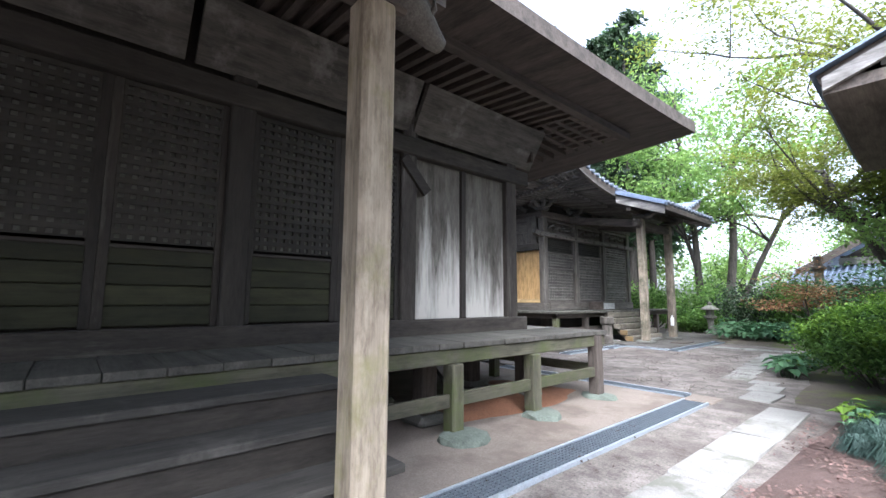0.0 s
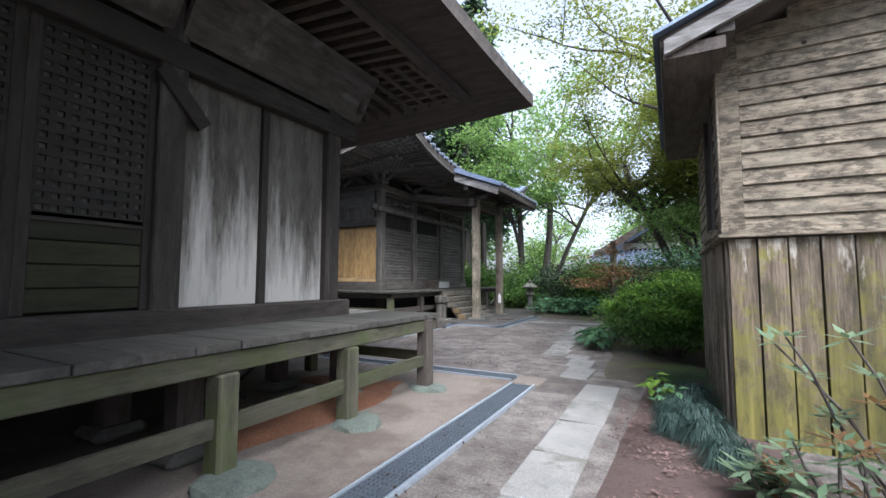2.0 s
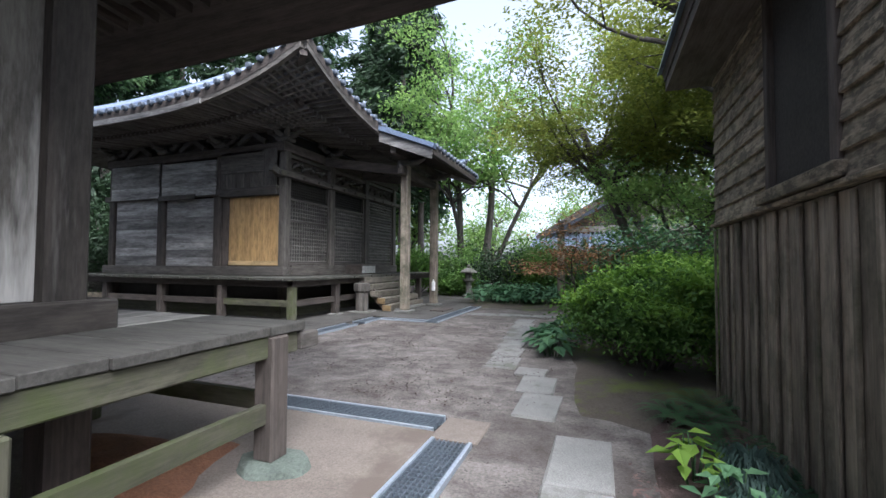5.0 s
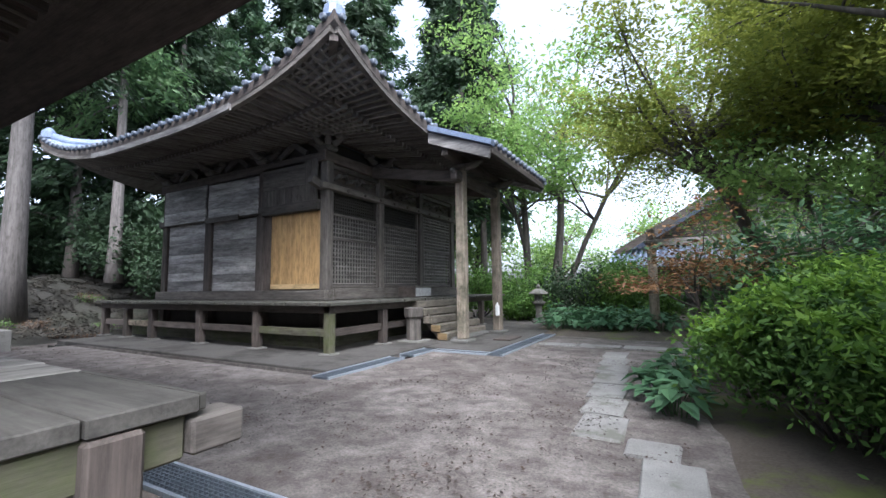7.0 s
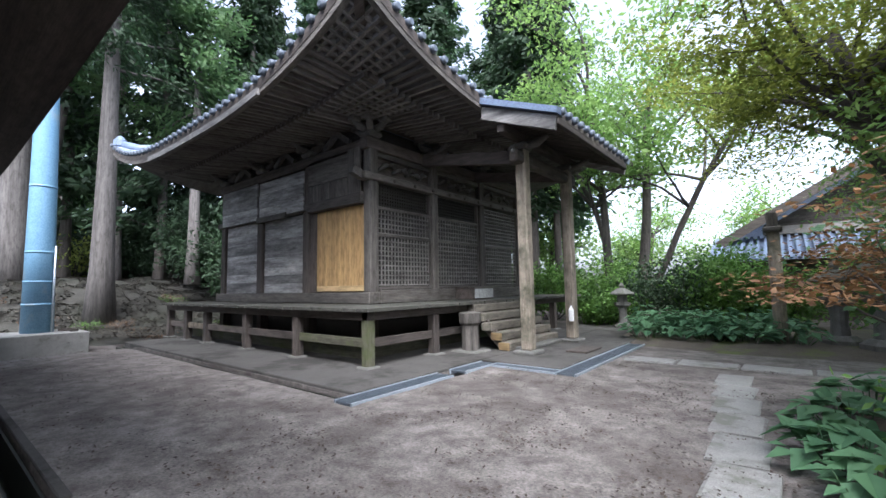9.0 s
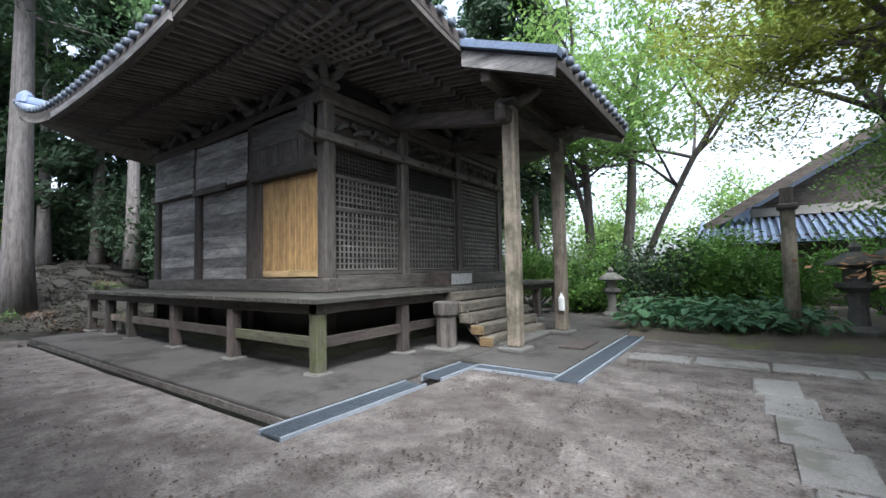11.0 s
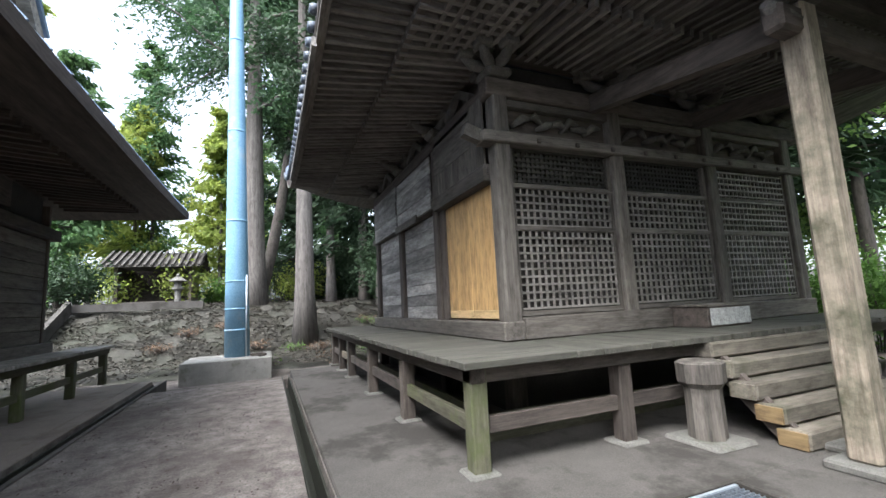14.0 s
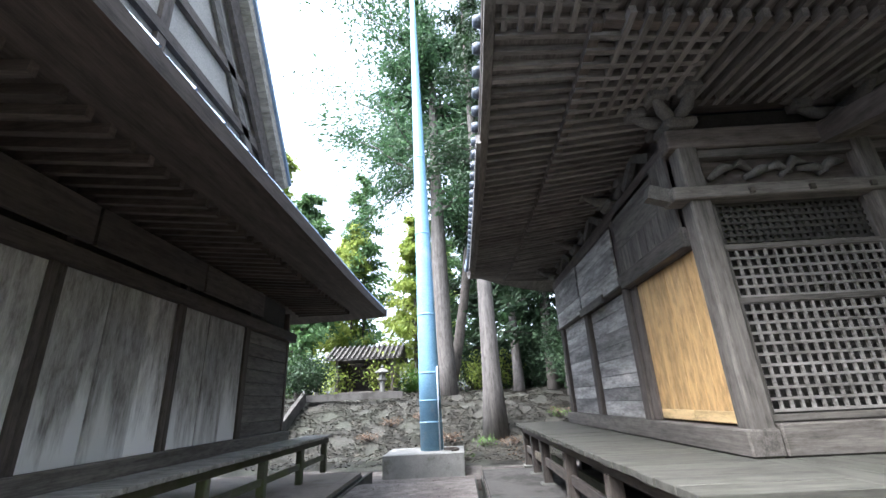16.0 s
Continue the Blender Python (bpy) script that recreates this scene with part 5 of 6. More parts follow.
for z in (1.0, 1.6, 2.4, 4.2, 7.0, 10.0):
    part("band", tube(bmesh.new(), [(MX, MY - 0.012 * z, z), (MX, MY - 0.012 * z, z + 0.06)], [0.353 - 0.0135 * z] * 2, 18), BLUE, mast)
part("conduit", tube(bmesh.new(), [(MX + 0.3, MY + 0.24, 0.28), (MX + 0.28, MY + 0.24, 2.6)], [0.025, 0.025], 8), GALV, mast)
lt = thing("cable_coil", "dark cable coiled on the footing", "cable")
pts = [(-16.95 + 0.22 * math.cos(a), 9.55 + 0.2 * math.sin(a), 0.3 + 0.004 * a) for a in np.linspace(0, 11, 40)]
part("coil", tube(bmesh.new(), pts, [0.018] * 40, 6), D_X, lt)


# ---- stone lanterns, post, far buildings ----
def lantern(x, y, z, s, name="stone_lantern"):
    t = thing("stone_lantern", "mossy grey stone lantern among the shrubs", "lantern", "stone lanterns")
    for nm, prof, n in (("base", [(0.3, 0), (0.3, 0.12), (0.2, 0.2)], 6), ("shaft", [(0.14, 0.2), (0.12, 0.45), (0.14, 0.72)], 12), ("platform", [(0.16, 0.72), (0.27, 0.8), (0.27, 0.88)], 6),
                        ("firebox", [(0.17, 0.88), (0.17, 1.12)], 6), ("roof", [(0.2, 1.12), (0.4, 1.16), (0.38, 1.2), (0.12, 1.36)], 6), ("finial", [(0.06, 1.36), (0.09, 1.44), (0.01, 1.55)], 8)):
        bm = bmesh.new()
        lathe(bm, [(r * s, z + h * s) for r, h in prof], x, y, n)
        part(nm, bm, STONE, t)
    return t


lantern(-5.35, 19.6, 0, 0.86)
lantern(-0.9, 18.2, 0, 1.1)
lantern(-0.35, 17.6, 0, 1.2)
lantern(-26.6, 5.9, 2.0, 1.0)
lantern(-27.5, 2.2, 2.0, 1.0)
tp = thing("grey_post", "tall slender weathered wooden post with a stepped cap", "post")
part("shaft", tube(bmesh.new(), [(-1.8, 18.0, -0.1), (-1.8, 18.0, 2.3)], [0.13, 0.115], 10), VERT_D, tp)
part("cap", box(-1.96, -1.64, 17.84, 18.16, 2.3, 2.42, 0.03), W_X, tp)
part("head", box(-1.9, -1.7, 17.9, 18.1, 2.42, 2.72, 0.02), W_Z, tp)

house = thing("tiled_house", "house with blue-grey tiled gable roof beyond the garden", "house")
part("wall", box(-2.2, 6, 27, 34, 0, 3.4), D_X, house)
part("upper_band", box(-2.25, 6.05, 26.88, 26.95, 3.0, 3.3), PLASTER, house, "pale plaster band")
bm = bmesh.new()
a = [bm.verts.new(p) for p in ((-3.6, 25.9, 2.7), (-3.6, 35, 2.7), (1.9, 25.9, 6.0), (1.9, 35, 6.0), (7.4, 25.9, 2.7), (7.4, 35, 2.7))]
bm.faces.new((a[0], a[2], a[3], a[1]))
bm.faces.new((a[2], a[4], a[5], a[3]))
bmesh.ops.solidify(bm, geom=bm.faces[:], thickness=0.22)
hr = part("roof", bm, TILE, house)
part("gable_wall", beam((1.9, 27.02, 3.2), (1.9, 27.02, 5.2), 0.2, 0.2), PLASTER, house)
bm = bmesh.new()
bm.faces.new([bm.verts.new(p) for p in ((-2.3, 26.98, 3.2), (6.1, 26.98, 3.2), (1.9, 26.98, 5.7))])
part("gable", bm, D_X, house)
for s in (-1, 1):
    part("barge_board", beam((1.9 + s * 5.5, 25.85, 2.62), (1.9, 25.85, 5.92), 0.06, 0.3), D_X, house)
bm = bmesh.new()
a = [bm.verts.new(p) for p in ((-3.8, 24.0, 1.95), (1.5, 24.0, 1.95), (1.5, 26.9, 2.9), (-3.8, 26.9, 2.9))]
bm.faces.new(a)
bmesh.ops.solidify(bm, geom=bm.faces[:], thickness=0.1)
low = part("lean_roof", bm, TILE, house, "corrugated grey lean-to roof")
for x in np.arange(-3.7, 1.5, 0.22):
    part("corrugation", beam((x, 24.0, 2.0), (x, 26.9, 2.95), 0.1, 0.06), TILE, low)
part("lean_wall", box(-3.4, 1.3, 24.6, 26.8, 0, 2.2), D_X, house)

hut = thing("small_tiled_hut", "small open wooden hut with tiled roof on the bank", "hut")
HX, HY, HZ = -30.5, 4.4, 2.05
for x in (-1.3, 1.3):
    for y in (-1.6, 1.6):
        part("post", box(HX + x - 0.08, HX + x + 0.08, HY + y - 0.08, HY + y + 0.08, HZ - 0.3, HZ + 2.1), D_Z, hut)
part("back_wall", box(HX - 1.35, HX - 1.25, HY - 1.6, HY + 1.6, HZ - 0.1, HZ + 2.1), D_Y, hut)
part("side_wall", box(HX - 1.3, HX + 1.3, HY + 1.58, HY + 1.66, HZ + 0.1, HZ + 2.1), PLASTER, hut)
part("side_wall", box(HX - 1.3, HX + 1.3, HY - 1.66, HY - 1.58, HZ + 0.1, HZ + 2.1), D_X, hut)
part("sill", box(HX + 1.2, HX + 1.4, HY - 1.6, HY + 1.6, HZ + 0.1, HZ + 0.3), W_Y, hut)
for s in (-1, 1):
    bm = bmesh.new()
    a = [bm.verts.new(p) for p in ((HX + s * 2.0, HY - 2.2, HZ + 2.0), (HX + s * 2.0, HY + 2.2, HZ + 2.0), (HX, HY + 2.2, HZ + 2.95), (HX, HY - 2.2, HZ + 2.95))]
    bm.faces.new(a)
    bmesh.ops.solidify(bm, geom=bm.faces[:], thickness=0.12)
    rf = part("roof_slope", bm, CONCRETE, hut)
    for y in np.arange(HY - 2.1, HY + 2.15, 0.3):
        part("tile_rib", beam((HX + s * 2.0, y, HZ + 2.08), (HX, y, HZ + 3.03), 0.1, 0.07), CONCRETE, rf)
rs = thing("ramp_edge", "pale concrete edge of a ramp up the bank", "kerb")
part("edge", beam((-21.5, 2.65, 0.62), (-24.5, 2.6, 2.05), 0.16, 0.5), CONCRETE, rs)
part("wall", beam((-24.6, 2.5, 2.0), (-24.6, 7.2, 2.0), 0.2, 0.3), CONCRETE, rs)


# ---- trees and plants ----
def wander(p, d, length, n, bend, lift=0.0):
    """A wandering run of points from p along d."""
    pts, d = [np.array(p, float)], unit(np.array(d, float))
    for _ in range(n):
        d = unit(d + RNG.normal(size=3) * bend + np.array([0, 0, lift]))
        pts.append(pts[-1] + d * length / n)
    return pts


def limb(bm, pts, r0, r1, n=7):
    tube(bm, [tuple(p) for p in pts], np.linspace(r0, r1, len(pts)).tolist(), n)


def tree(name, label, stems, limbs, leaf, material, bark, leaves, spread=0.55, layer=0.35, size=0.06, flat=0.5, group="", low=3):
    """A broadleaf tree. stems: (base, direction, length, radius); each forks into limbs, each limb into twigs with leaf layers."""
    t = thing(name, label, "tree", group)
    twigs, tips = bmesh.new(), []
    for base, d, length, r in stems:
        pts = wander(base, d, length, 7, 0.07, 0.03)
        stem = bmesh.new()
        limb(stem, pts, r, r * 0.55, 9)
        trunk = part("trunk", stem, bark, t)
        for k in range(limbs):
            start = pts[RNG.integers(low, 8)]
            az = RNG.uniform(0, 2 * math.pi)
            ld = np.array([math.cos(az), math.sin(az), RNG.uniform(0.25, 1.1)])
            ll = length * RNG.uniform(0.35, 0.75)
            lp = wander(start, ld, ll, 6, 0.14, 0.02)
            bm = bmesh.new()
            limb(bm, lp, r * 0.45, r * 0.1, 6)
            part("limb", bm, bark, trunk)
            for q in range(4):
                i = RNG.integers(2, 7)
                tp_ = wander(lp[i], ld + RNG.normal(size=3) * 0.7, ll * RNG.uniform(0.3, 0.55), 4, 0.18)
                limb(twigs, tp_, r * 0.13, r * 0.03, 4)
                tips += tp_[1:]
    tagged(part("twig", twigs, bark, t), kind="stuff")
    tips = np.array(tips)
    per = max(1, leaves // len(tips))
    c = np.repeat(tips, per, axis=0) + RNG.normal(size=(len(tips) * per, 3)) * np.array([spread, spread, spread * layer])
    tagged(quads("crown", leaf_cards(c, size, 0.45, flat), material, t), kind="stuff")
    return t


def conifer(name, label, x, y, z, height, radius, first, reach, leaves, material, bark, lean=(0, 0), size=0.13, group="tall cedars"):
    """A tall cedar: bare straight bole, drooping sprays of needles higher up."""
    t = thing(name, label, "tree", group)
    bm = bmesh.new()
    zs = np.linspace(-0.3, height, 12)
    flare = [1.35, 1.05] + [1.0] * 10
    tube(bm, [(x + lean[0] * q, y + lean[1] * q, z + q) for q in zs], [max(0.03, radius * f * (1 - 0.85 * max(0, q) / height)) for q, f in zip(zs, flare)], 14)
    trunk = part("trunk", bm, bark, t)
    cs, ax = [], []
    n = max(10, int((height - first) * 2.6))
    for k in range(n):
        f = k / n
        h = first + (height - first) * f
        az = RNG.uniform(0, 2 * math.pi)
        rr = reach * (1 - 0.75 * f) * RNG.uniform(0.6, 1.1)
        p = wander((x + lean[0] * h, y + lean[1] * h, z + h), (math.cos(az), math.sin(az), RNG.uniform(-0.1, 0.35)), rr, 5, 0.12, -0.03)
        arm = bmesh.new()
        limb(arm, p, radius * 0.16 * (1 - 0.6 * f) + 0.015, 0.012, 5)
        part("branch", arm, bark, trunk)
        for i in range(1, 6):
            m = max(1, int(leaves / (n * 5)))
            cs.append(p[i] + RNG.normal(size=(m, 3)) * np.array([0.34, 0.34, 0.22]) * (0.5 + rr / 4) + np.array([0, 0, -0.1]))
            ax.append(np.repeat([[math.cos(az), math.sin(az), -0.3]], m, axis=0))
    tagged(quads("crown", leaf_cards(np.concatenate(cs), size, 0.34, 0.3, 0.25, np.concatenate(ax)), material, t), kind="stuff")
    return t


def shrub(name, label, x, y, z, rx, ry, h, leaves, material, size=0.05, group="", tops=None, category="shrub", flat=0.45):
    """A mounded shrub: stems, a rough shell of leaf tufts, brighter young leaves on top where given."""
    t = thing(name, label, category, group)
    bm = bmesh.new()
    tufts = []
    for k in range(22):
        az, q = RNG.uniform(0, 2 * math.pi), RNG.uniform(0.2, 1) ** 0.6
        e = np.array([x + rx * q * math.cos(az), y + ry * q * math.sin(az), z + h * (0.35 + 0.65 * math.sqrt(max(0, 1 - q * q * 0.9))) * RNG.uniform(0.75, 1.12)])
        s = np.array([x + 0.12 * rx * math.cos(az), y + 0.12 * ry * math.sin(az), z - 0.05])
        mid = (s + e) / 2 + RNG.normal(size=3) * 0.06
        limb(bm, [s, mid, e], 0.016, 0.004, 4)
        tufts += [e, e * 0.75 + s * 0.25] + ([] if tops else [mid])
    tagged(part("stem", bm, BARK_D, t), kind="stuff")
    tufts = np.array(tufts)
    per = leaves // len(tufts)
    c = np.repeat(tufts, per, axis=0) + RNG.normal(size=(len(tufts) * per, 3)) * np.array([rx * 0.2, ry * 0.2, h * 0.12])
    c[:, 2] = np.maximum(c[:, 2], z + 0.02)
    tagged(quads("leaves", leaf_cards(c, size, 0.42, flat), material, t), kind="stuff")
    if tops:
        e = tufts[::2]
        c = np.repeat(e, leaves // 60, axis=0)
        c = c + RNG.normal(size=c.shape) * np.array([rx * 0.13, ry * 0.13, h * 0.05]) + np.array([0, 0, h * 0.12])
        tagged(quads("young_leaves", leaf_cards(c, size * 1.15, 0.4, 0.6), tops, t), kind="stuff")
    return t


def broad_clump(x, y, r, n, size, material, label, name="broad_leaf_plant", h=0.3, group="broad-leaved plants"):
    """Large leaves on stalks, each leaf cupped along its midrib."""
    t = thing(name, label, "plant", group)
    az = RNG.uniform(0, 2 * math.pi, n)
    q = np.sqrt(RNG.uniform(0, 1, n)) * r
    c = np.stack([x + q * np.cos(az), y + q * np.sin(az), h * (0.5 + 0.6 * RNG.uniform(size=n)) * (1 - 0.4 * q / r)], 1)
    out = np.stack([np.cos(az), np.sin(az), np.full(n, -0.25)], 1)
    out = unit(out + RNG.normal(size=(n, 3)) * 0.3)
    side = unit(np.cross(out, np.array([0, 0, 1.0])))
    s = (size * RNG.uniform(0.6, 1.25, n))[:, None]
    up = np.array([0, 0, 1.0]) * s * 0.22
    tip, root = c + out * s, c - out * s * 0.7
    v = np.concatenate([np.stack([root, c - side * s * 0.6 + up, tip, c], 1), np.stack([root, c, tip, c + side * s * 0.6 + up], 1)])
    tagged(quads("leaves", v, material, t), kind="stuff")
    bm = bmesh.new()
    for k in range(0, n, 2):
        tube(bm, [(x + q[k] * 0.4 * math.cos(az[k]), y + q[k] * 0.4 * math.sin(az[k]), -0.02), tuple(root[k])], [0.006, 0.004], 3)
    tagged(part("stalk", bm, L_FERN, t), kind="stuff")
    return t


def blade_tuft(x, y, z, r, h, n, material, label, name="sedge_tuft", wide=0.0035):
    t = thing(name, label, "grass", "sedge tufts", )
    az = RNG.uniform(0, 2 * math.pi, n)
    b = np.stack([x + 0.25 * r * RNG.normal(size=n) * 0.5, y + 0.25 * r * RNG.normal(size=n) * 0.5, np.full(n, z)], 1)
    o = np.stack([np.cos(az), np.sin(az), np.zeros(n)], 1)
    L = (r * RNG.uniform(0.5, 1.1, n))[:, None]
    hh = np.array([0, 0, 1.0]) * (h * RNG.uniform(0.6, 1.1, n))[:, None]
    sd = np.stack([-np.sin(az), np.cos(az), np.zeros(n)], 1) * wide
    m, e = b + o * L * 0.5 + hh, b + o * L + hh * 0.35
    v = np.concatenate([np.stack([b - sd, b + sd, m + sd, m - sd], 1), np.stack([m - sd, m + sd, e + sd * 0.2, e - sd * 0.2], 1)])
    tagged(quads("blade", v, material, t), kind="stuff")
    return t


def fern(x, y, z, r, n=9, material=None):
    t = thing("fern", "dark green fern arching over the mulch", "plant", "ferns")
    vs = []
    for k in range(n):
        az = 2 * math.pi * k / n + RNG.uniform(-.2, .2)
        o = np.array([math.cos(az), math.sin(az), 0])
        sd = np.array([-math.sin(az), math.cos(az), 0])
        for u in np.linspace(0.15, 1, 16):
            c = np.array([x, y, z]) + o * r * u + np.array([0, 0, 1]) * r * (0.9 * u - 0.75 * u * u)
            w = 0.24 * r * (1.05 - u)
            for s in (-1, 1):
                a = c + sd * s * w + o * w * 0.4
                vs.append([c - o * 0.012, (c + a) / 2 + o * 0.018, a, (c + a) / 2 - o * 0.012])
    tagged(quads("fronds", np.array(vs), material or L_FERN, t), kind="stuff")
    return t


# broadleaf trees beyond the shrine and over the garden
tree("slender_tree", "slender forked broadleaf tree with light green leaves", [((-7.4, 25.0, 0.3), (0.02, 0, 1), 8.6, 0.2), ((-7.1, 25.2, 0.3), (-0.18, 0.1, 1), 7.4, 0.14)], 8, 1, L_FRESH, BARK_D, 8000, 0.5, 0.35, 0.12, group="slender trees", low=4)
tree("slender_tree", "slender leaning broadleaf tree with light green leaves", [((-6.4, 25.4, 0.3), (0.22, 0.05, 1), 9.0, 0.22), ((-6.2, 25.4, 0.3), (0.5, -0.1, 1), 7.5, 0.14)], 8, 1, L_FRESH, BARK_D, 9000, 0.5, 0.35, 0.12, group="slender trees", low=4)
tree("japanese_maple", "spreading maple with layered olive-green foliage", [((0.9, 14.6, 0), (-0.5, -0.1, 1), 4.8, 0.13), ((1.0, 14.7, 0), (0.2, 0.3, 1), 5.2, 0.13), ((0.95, 14.5, 0), (0.0, -0.55, 1), 5.0, 0.12)], 12, 1, L_MAPLE, BARK_D, 90000, 0.33, 0.24, 0.047, 0.75, group="maples", low=5)
tree("japanese_maple", "spreading maple with layered olive-green foliage", [((3.0, 10.8, 0), (-0.4, 0.15, 1), 5.4, 0.15), ((3.1, 10.9, 0), (0.1, -0.1, 1), 5.6, 0.14)], 12, 1, L_MAPLE, BARK_D, 46000, 0.33, 0.24, 0.047, 0.75, group="maples", low=5)
tree("japanese_maple", "spreading maple with layered olive-green foliage", [((1.7, 18.3, 0), (-0.35, 0.0, 1), 5.4, 0.14), ((1.8, 18.4, 0), (0.1, -0.3, 1), 5.2, 0.13)], 11, 1, L_MAPLE, BARK_D, 50000, 0.33, 0.24, 0.05, 0.75, group="maples", low=5)
tree("young_maple", "young maple with fresh green foliage", [((1.3, 12.6, 0), (-0.3, 0.1, 1), 3.0, 0.06), ((1.35, 12.7, 0), (0.3, 0.3, 1), 3.2, 0.06)], 7, 1, L_FRESH, BARK_D, 9000, 0.34, 0.25, 0.055, 0.6, group="maples")
tree("young_maple", "young maple with fresh green foliage", [((1.6, 20.5, 0), (-0.2, 0.0, 1), 3.6, 0.08), ((1.7, 20.6, 0), (0.3, -0.2, 1), 3.8, 0.08)], 7, 1, L_FRESH, BARK_D, 10000, 0.45, 0.25, 0.06, 0.6, group="maples")
tree("red_maple", "low maple with rusty orange foliage", [((-0.6, 11.1, 0), (-0.75, -0.25, 1), 1.3, 0.03), ((-0.55, 11.15, 0), (-0.2, 0.15, 1), 1.2, 0.03)], 5, 1, L_RUST, BARK_D, 3200, 0.2, 0.1, 0.034, 0.8, group="maples", low=6)
tree("dark_maple", "low maple with dull dark green foliage", [((0.0, 11.6, 0), (-0.3, 0.0, 1), 1.4, 0.06), ((0.1, 11.7, 0), (0.3, 0.1, 1), 1.5, 0.06)], 8, 1, L_FERN, BARK_D, 6000, 0.34, 0.16, 0.045, 0.7, group="maples")
for k, (x, y, h) in enumerate(((-15, 36, 8), (-11, 46, 7), (-2, 47, 7), (6, 38, 8), (12, 27, 9), (10, 16, 9), (-24, 32, 9), (14, 8, 9))):
    tree("distant_tree", "distant broadleaf tree with pale green leaves", [((x, y, 0.2), (0.1, 0, 1), h * 0.75, 0.24), ((x + 0.3, y, 0.2), (-0.3, 0.1, 1), h * 0.65, 0.18)], 8, 1, L_FRESH, BARK_D, 7000, 0.95, 0.5, 0.16, group="distant trees")
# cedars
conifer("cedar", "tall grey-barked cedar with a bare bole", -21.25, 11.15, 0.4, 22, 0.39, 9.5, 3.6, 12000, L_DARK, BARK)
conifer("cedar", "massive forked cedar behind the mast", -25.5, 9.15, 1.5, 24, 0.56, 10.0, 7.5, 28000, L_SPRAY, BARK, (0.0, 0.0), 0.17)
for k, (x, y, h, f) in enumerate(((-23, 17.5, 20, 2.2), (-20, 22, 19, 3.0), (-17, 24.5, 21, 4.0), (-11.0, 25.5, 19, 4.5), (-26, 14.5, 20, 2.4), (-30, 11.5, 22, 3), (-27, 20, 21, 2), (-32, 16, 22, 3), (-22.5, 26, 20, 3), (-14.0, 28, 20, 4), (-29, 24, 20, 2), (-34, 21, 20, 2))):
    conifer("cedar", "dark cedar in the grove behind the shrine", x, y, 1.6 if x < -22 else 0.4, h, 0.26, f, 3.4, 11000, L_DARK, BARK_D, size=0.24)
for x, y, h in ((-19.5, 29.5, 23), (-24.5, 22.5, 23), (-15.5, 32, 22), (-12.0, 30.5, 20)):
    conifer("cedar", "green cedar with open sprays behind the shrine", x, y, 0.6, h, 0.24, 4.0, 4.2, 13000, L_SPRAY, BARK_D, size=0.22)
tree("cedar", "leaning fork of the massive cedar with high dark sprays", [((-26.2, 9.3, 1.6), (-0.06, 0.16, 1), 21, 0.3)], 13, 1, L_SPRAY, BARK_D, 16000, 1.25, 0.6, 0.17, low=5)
# unseen cedars added behind the path, closing the yard and shading the hall front
for x, y in ((11.5, -6.0), (10.0, -12.0), (4.0, -16.0), (-2.5, -17.0), (15.0, 1.5), (16.0, -6.0)):
    conifer("cedar", "cedar out of view behind the yard, added to block light", x, y, 0.0, 12, 0.26, 2.0, 3.6, 9000, L_DARK, BARK_D, size=0.26)
# Their warm backlight is part of the leaf colour.
for k in range(22):
    x, y, h = RNG.uniform(-58, -33), RNG.uniform(-16, 17), RNG.uniform(13, 21)
    conifer("slim_conifer", "slim conifer with warm backlight put into its leaf colour", x, y, 2.2, h, 0.17, 2.2, RNG.uniform(2.6, 3.8), 7000, L_WARM if k % 3 else L_CEDAR, BARK_D, size=0.26, group="slim conifers")
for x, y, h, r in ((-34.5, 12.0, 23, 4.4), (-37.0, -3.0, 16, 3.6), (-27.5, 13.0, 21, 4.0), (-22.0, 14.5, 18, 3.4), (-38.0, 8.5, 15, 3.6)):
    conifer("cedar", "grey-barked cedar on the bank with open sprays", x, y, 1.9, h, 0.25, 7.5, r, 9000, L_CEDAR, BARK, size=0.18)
for k in range(30):
    x, y = RNG.uniform(-37, -24.5), RNG.uniform(9.5, 24)
    shrub("undergrowth_shrub", "dark evergreen undergrowth on top of the bank", x, y, 1.8, 1.6, 1.6, RNG.uniform(2.4, 5.0), 3200, L_DARK, 0.105, "grove undergrowth")
# undergrowth of the grove
for k in range(46):
    x, y = RNG.uniform(-34, -17.5), RNG.uniform(15.0, 27.0)
    shrub("undergrowth_shrub", "dark evergreen undergrowth in the grove", x, y, 0.3 + 1.6 * smooth(-17, -24, x), 1.5, 1.5, RNG.uniform(2.0, 4.6), 3200, L_DARK, 0.105, "grove undergrowth")
# Every other shrub takes the leaf colour with sunlight in it.
for k in range(12):
    x, y = RNG.uniform(-36, -29), RNG.uniform(-6, 14)
    shrub("undergrowth_shrub", "bank shrub behind the hut, sunlight in every other one's leaf colour", x, y, 2.0, 1.6, 1.6, RNG.uniform(1.2, 2.4), 900, L_WARM if k % 2 else L_BUSH, 0.12, "bank shrubs")
shrub("spreading_evergreen", "low spreading evergreen beside the hut", -25.6, 2.2, 2.0, 1.5, 1.3, 2.0, 3000, L_DARK, 0.1)
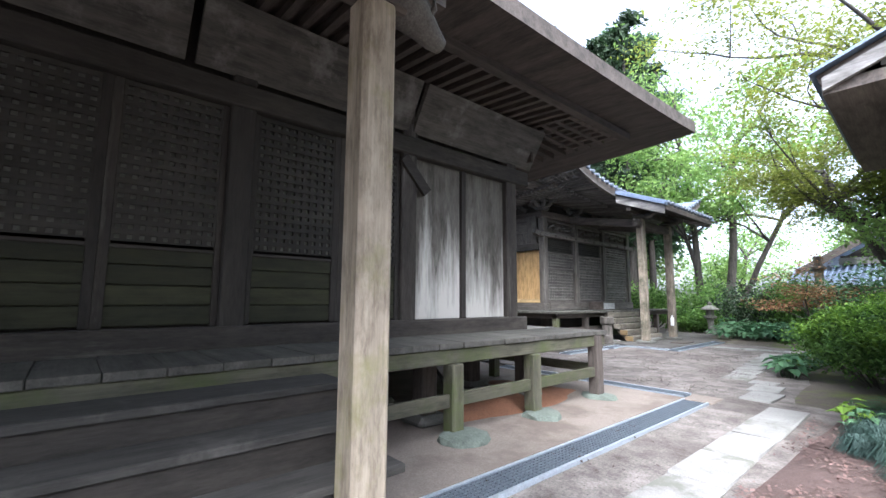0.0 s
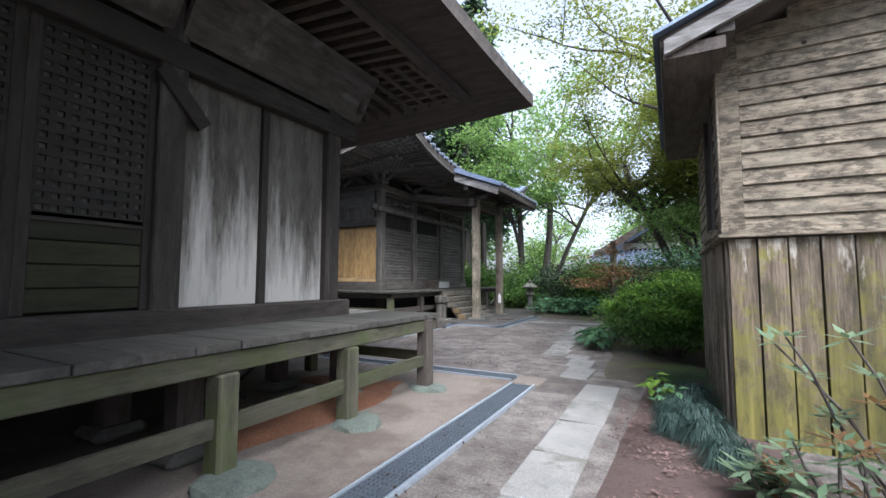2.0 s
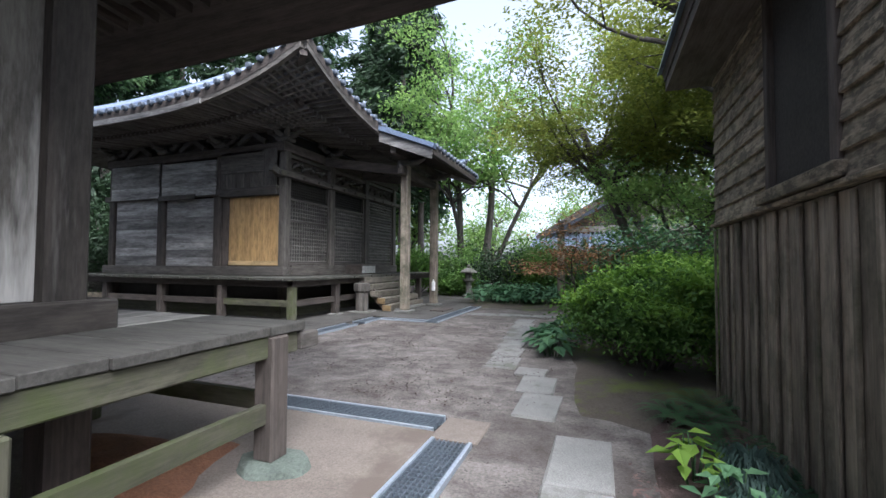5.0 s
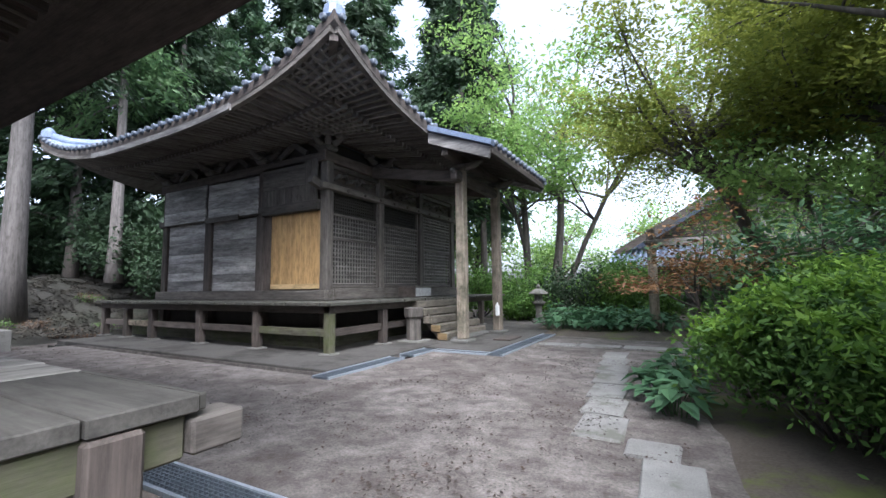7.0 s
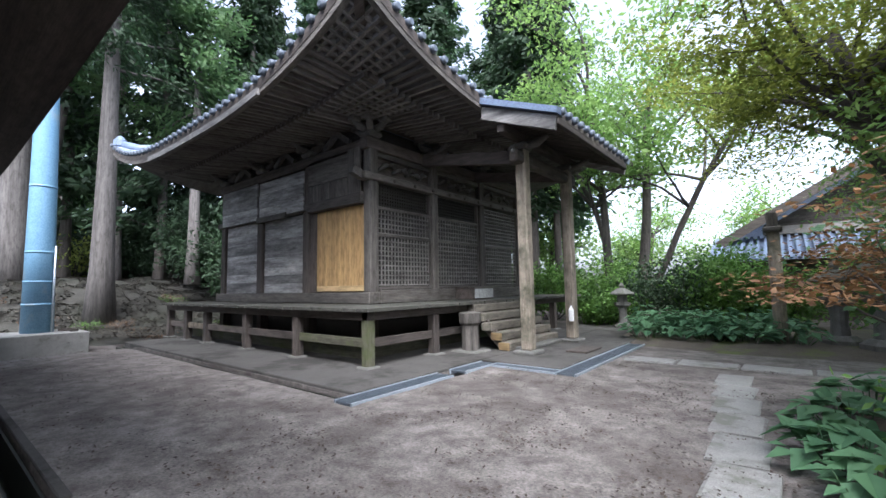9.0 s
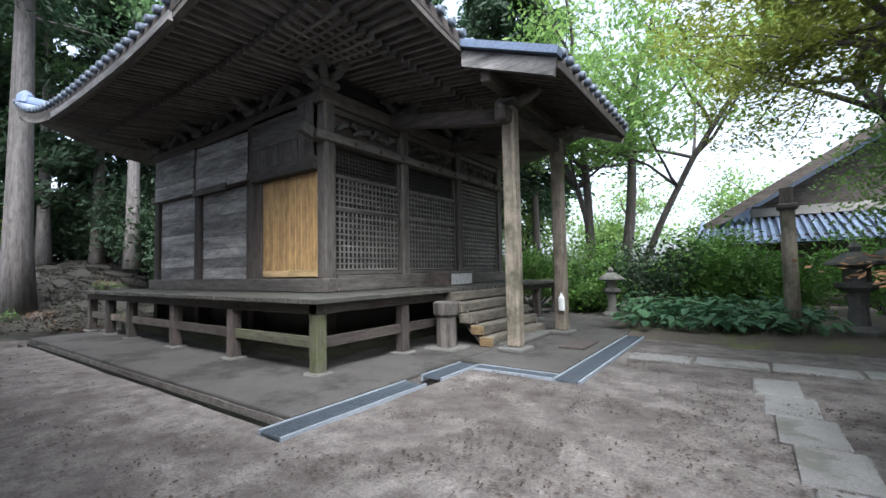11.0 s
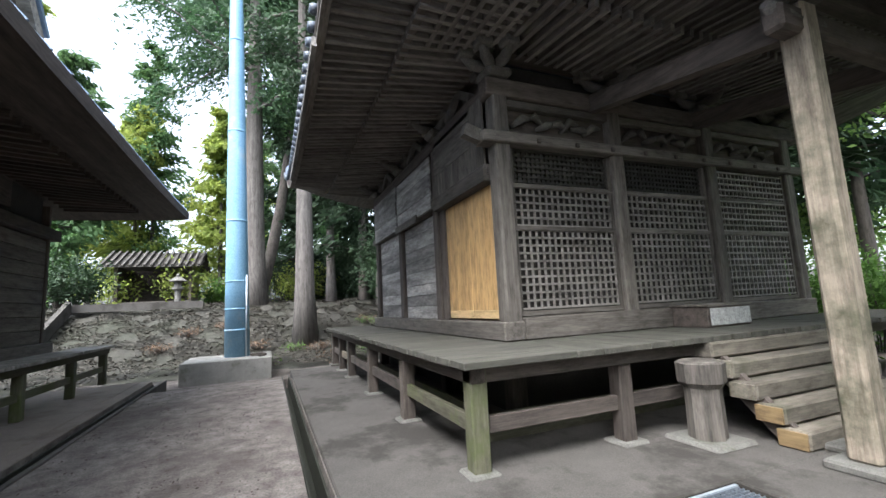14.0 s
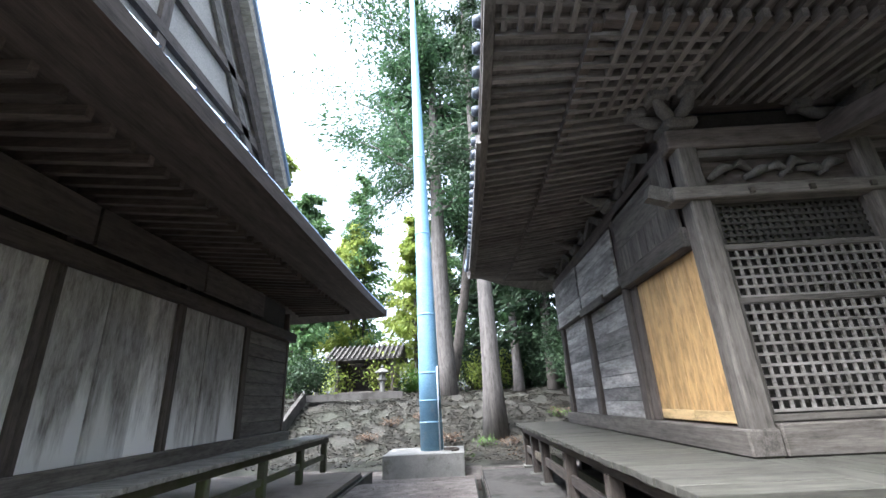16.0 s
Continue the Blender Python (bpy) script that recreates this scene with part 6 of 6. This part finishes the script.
# shrubs behind the drain and round the garden
for k, (x, y, r, h, m) in enumerate(((-8.6, 22.0, 1.5, 1.9, L_BUSH), (-6.9, 22.4, 1.4, 2.0, L_BUSH), (-4.6, 21.6, 1.5, 1.8, L_DARK), (-3.0, 21.4, 1.3, 2.2, L_BUSH), (-1.7, 21.3, 1.2, 1.5, L_BUSH), (0.9, 19.0, 1.3, 1.7, L_BUSH), (1.8, 16.8, 1.3, 1.8, L_BUSH), (-6.2, 20.6, 0.9, 1.0, L_BUSH), (3.6, 13.5, 1.4, 2.0, L_BUSH), (-3.4, 23.6, 1.5, 2.1, L_BUSH), (-10.5, 23.0, 1.6, 2.2, L_BUSH), (3.5, 19.5, 1.7, 2.4, L_BUSH), (-9.5, 27.5, 2.2, 1.8, L_FRESH), (-4.5, 28.5, 2.2, 1.7, L_FRESH), (0.5, 23.0, 1.6, 2.0, L_BUSH))):
    shrub("garden_shrub", "dense evergreen garden shrub", x, y, 0, r, r, h, 4200, m, 0.075, "garden shrubs")
shrub("azalea", "rounded azalea with bright young leaves on top", -0.1, 9.75, 0, 0.9, 0.85, 1.05, 20000, L_BUSH, 0.034, "azaleas", L_BRIGHT)
shrub("azalea", "rounded azalea with bright young leaves on top", 0.55, 10.9, 0, 1.2, 1.1, 1.3, 18000, L_BUSH, 0.034, "azaleas", L_BRIGHT)
shrub("azalea", "rounded azalea with bright young leaves on top", 0.95, 9.4, 0, 0.6, 0.5, 0.95, 13000, L_BUSH, 0.034, "azaleas", L_BRIGHT)
shrub("azalea", "rounded azalea with bright young leaves on top", 0.75, 12.7, 0, 0.9, 0.9, 0.7, 11000, L_BUSH, 0.034, "azaleas", L_BRIGHT)
for x, y, r, n in ((-1.35, 10.9, 0.42, 60), (-1.3, 10.3, 0.32, 36), (-1.3, 11.8, 0.42, 44), (-1.1, 12.8, 0.5, 50), (-0.6, 13.6, 0.5, 44)):
    broad_clump(x, y, r, n, 0.13, L_HOSTA, "clump of broad pale green leaves beside the slabs", h=0.32)
for k in range(17):
    x, y = -4.3 + 2.7 * (k % 6) / 5 + RNG.uniform(-.25, .25), 17.7 + 0.75 * (k // 6) + RNG.uniform(-.2, .2)
    broad_clump(x, y, 0.6, 55, 0.14, L_HOSTA, "bed of broad dark green leaves behind the drain", h=0.5 + 0.12 * (k // 6))
broad_clump(-0.15, 6.85, 0.2, 26, 0.07, L_BRIGHT, "small bright green seedling by the slabs", "seedling", 0.3, "seedlings")
broad_clump(-0.05, 6.5, 0.22, 26, 0.07, L_HOSTA, "small green seedling by the slabs", "seedling", 0.3, "seedlings")
for x, y, r, h in ((0.12, 6.0, 0.28, 0.22), (0.2, 5.6, 0.27, 0.22), (0.05, 6.4, 0.27, 0.2), (0.3, 5.2, 0.25, 0.2), (0.15, 6.9, 0.26, 0.2), (-0.02, 5.75, 0.22, 0.16), (0.0, 6.15, 0.24, 0.18)):
    blade_tuft(x, y, 0.02, r, h, 420, L_SEDGE, "blue-green sedge tuft at the shed corner")
for x, y, r in ((0.15, 7.3, 0.42), (0.05, 7.75, 0.4), (0.2, 8.2, 0.45), (-0.1, 8.0, 0.3), (0.3, 6.8, 0.35)):
    fern(x, y, 0.03, r)


def rhododendron(x, y, h, stems):
    """Bare stems ending in whorls of long leaves."""
    t = thing("rhododendron", "open rhododendron with long silvery green leaves", "shrub", "rhododendrons")
    vs = []
    for k in range(stems):
        az = RNG.uniform(0, 2 * math.pi)
        p = wander((x, y, 0.0), (0.5 * math.cos(az), 0.5 * math.sin(az), 1), h * RNG.uniform(0.45, 1.1), 5, 0.15)
        bm = bmesh.new()
        limb(bm, p, 0.014, 0.006, 5)
        part("stem", bm, BARK_D, t)
        for tip in (p[-1], p[-2] if k % 2 else p[-3]):
            n = 9
            a = RNG.uniform(0, 2 * math.pi) + np.arange(n) * 2.4
            o = unit(np.stack([np.cos(a), np.sin(a), RNG.uniform(-0.35, 0.6, n)], 1))
            sd = unit(np.cross(o, np.array([0, 0, 1.0])))
            s = RNG.uniform(0.1, 0.17, n)[:, None]
            vs.append(np.stack([tip + o * 0.01, tip + o * s * 0.55 + sd * 0.02, tip + o * s, tip + o * s * 0.55 - sd * 0.02], 1))
    v = np.concatenate(vs)
    k = len(v) // 9
    tagged(quads("leaves", v[k:], L_RHODO, t), kind="stuff")
    tagged(quads("old_leaves", v[:k], L_RUST, t), kind="stuff")


rhododendron(1.05, 4.6, 1.25, 12)
rhododendron(0.75, 4.25, 0.6, 12)
rhododendron(1.5, 4.7, 1.5, 10)
rhododendron(0.45, 4.75, 0.35, 9)

# fallen leaves, chips and twigs on the ground
def litter(name, n, x0, x1, y0, y1, size, material, label, keep=0.5, z=0.02):
    c = np.stack([RNG.uniform(x0, x1, n), RNG.uniform(y0, y1, n), np.full(n, z)], 1)
    k = np.array([noise.noise(Vector((p[0] * 1.6, p[1] * 1.6, 4.0))) > RNG.uniform(-0.25, keep) for p in c])
    c = c[k]
    c[:, 2] += np.array([max(0.0, ground_height(p[0], p[1])) for p in c])
    o = quads(name, leaf_cards(c, size, 0.5, 0.88), material)
    tagged(o, label, "litter", kind="stuff")


litter("fallen_leaf_litter", 16000, -5.3, -1.2, 7.6, 15, 0.017, L_LITTER, "dark fallen leaves scattered on the bare earth")
litter("fallen_leaf_litter", 5000, -14, -5.0, 7.6, 9.8, 0.018, L_LITTER, "dark fallen leaves scattered on the bare earth")
litter("fallen_leaf_litter", 300, -2.0, -0.9, 0, 7, 0.02, L_LITTER, "dark fallen leaves scattered on the bare earth")
litter("bark_chips", 10000, -0.5, 0.5, 0.5, 8, 0.02, leaf_mat("bark_chips", (0.045, 0.024, 0.02), (0.2, 0.125, 0.105), 0.0), "reddish bark chips on the mulch bed", 0.2, 0.06)
# Dry leaves, dense and near-black to deepen the tree shade on the bank.
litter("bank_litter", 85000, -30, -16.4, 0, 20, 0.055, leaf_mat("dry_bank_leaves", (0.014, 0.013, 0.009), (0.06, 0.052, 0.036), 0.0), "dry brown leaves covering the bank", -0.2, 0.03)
for k in range(16):
    x, y = RNG.uniform(-23, -17.5), RNG.uniform(5.5, 15)
    shrub("bank_weed", "low weeds and dead twigs on the bank", x, y, ground_height(x, y), 0.45, 0.45, 0.3, 260, L_BROWN if k % 3 else L_BUSH, 0.04, "bank weeds")
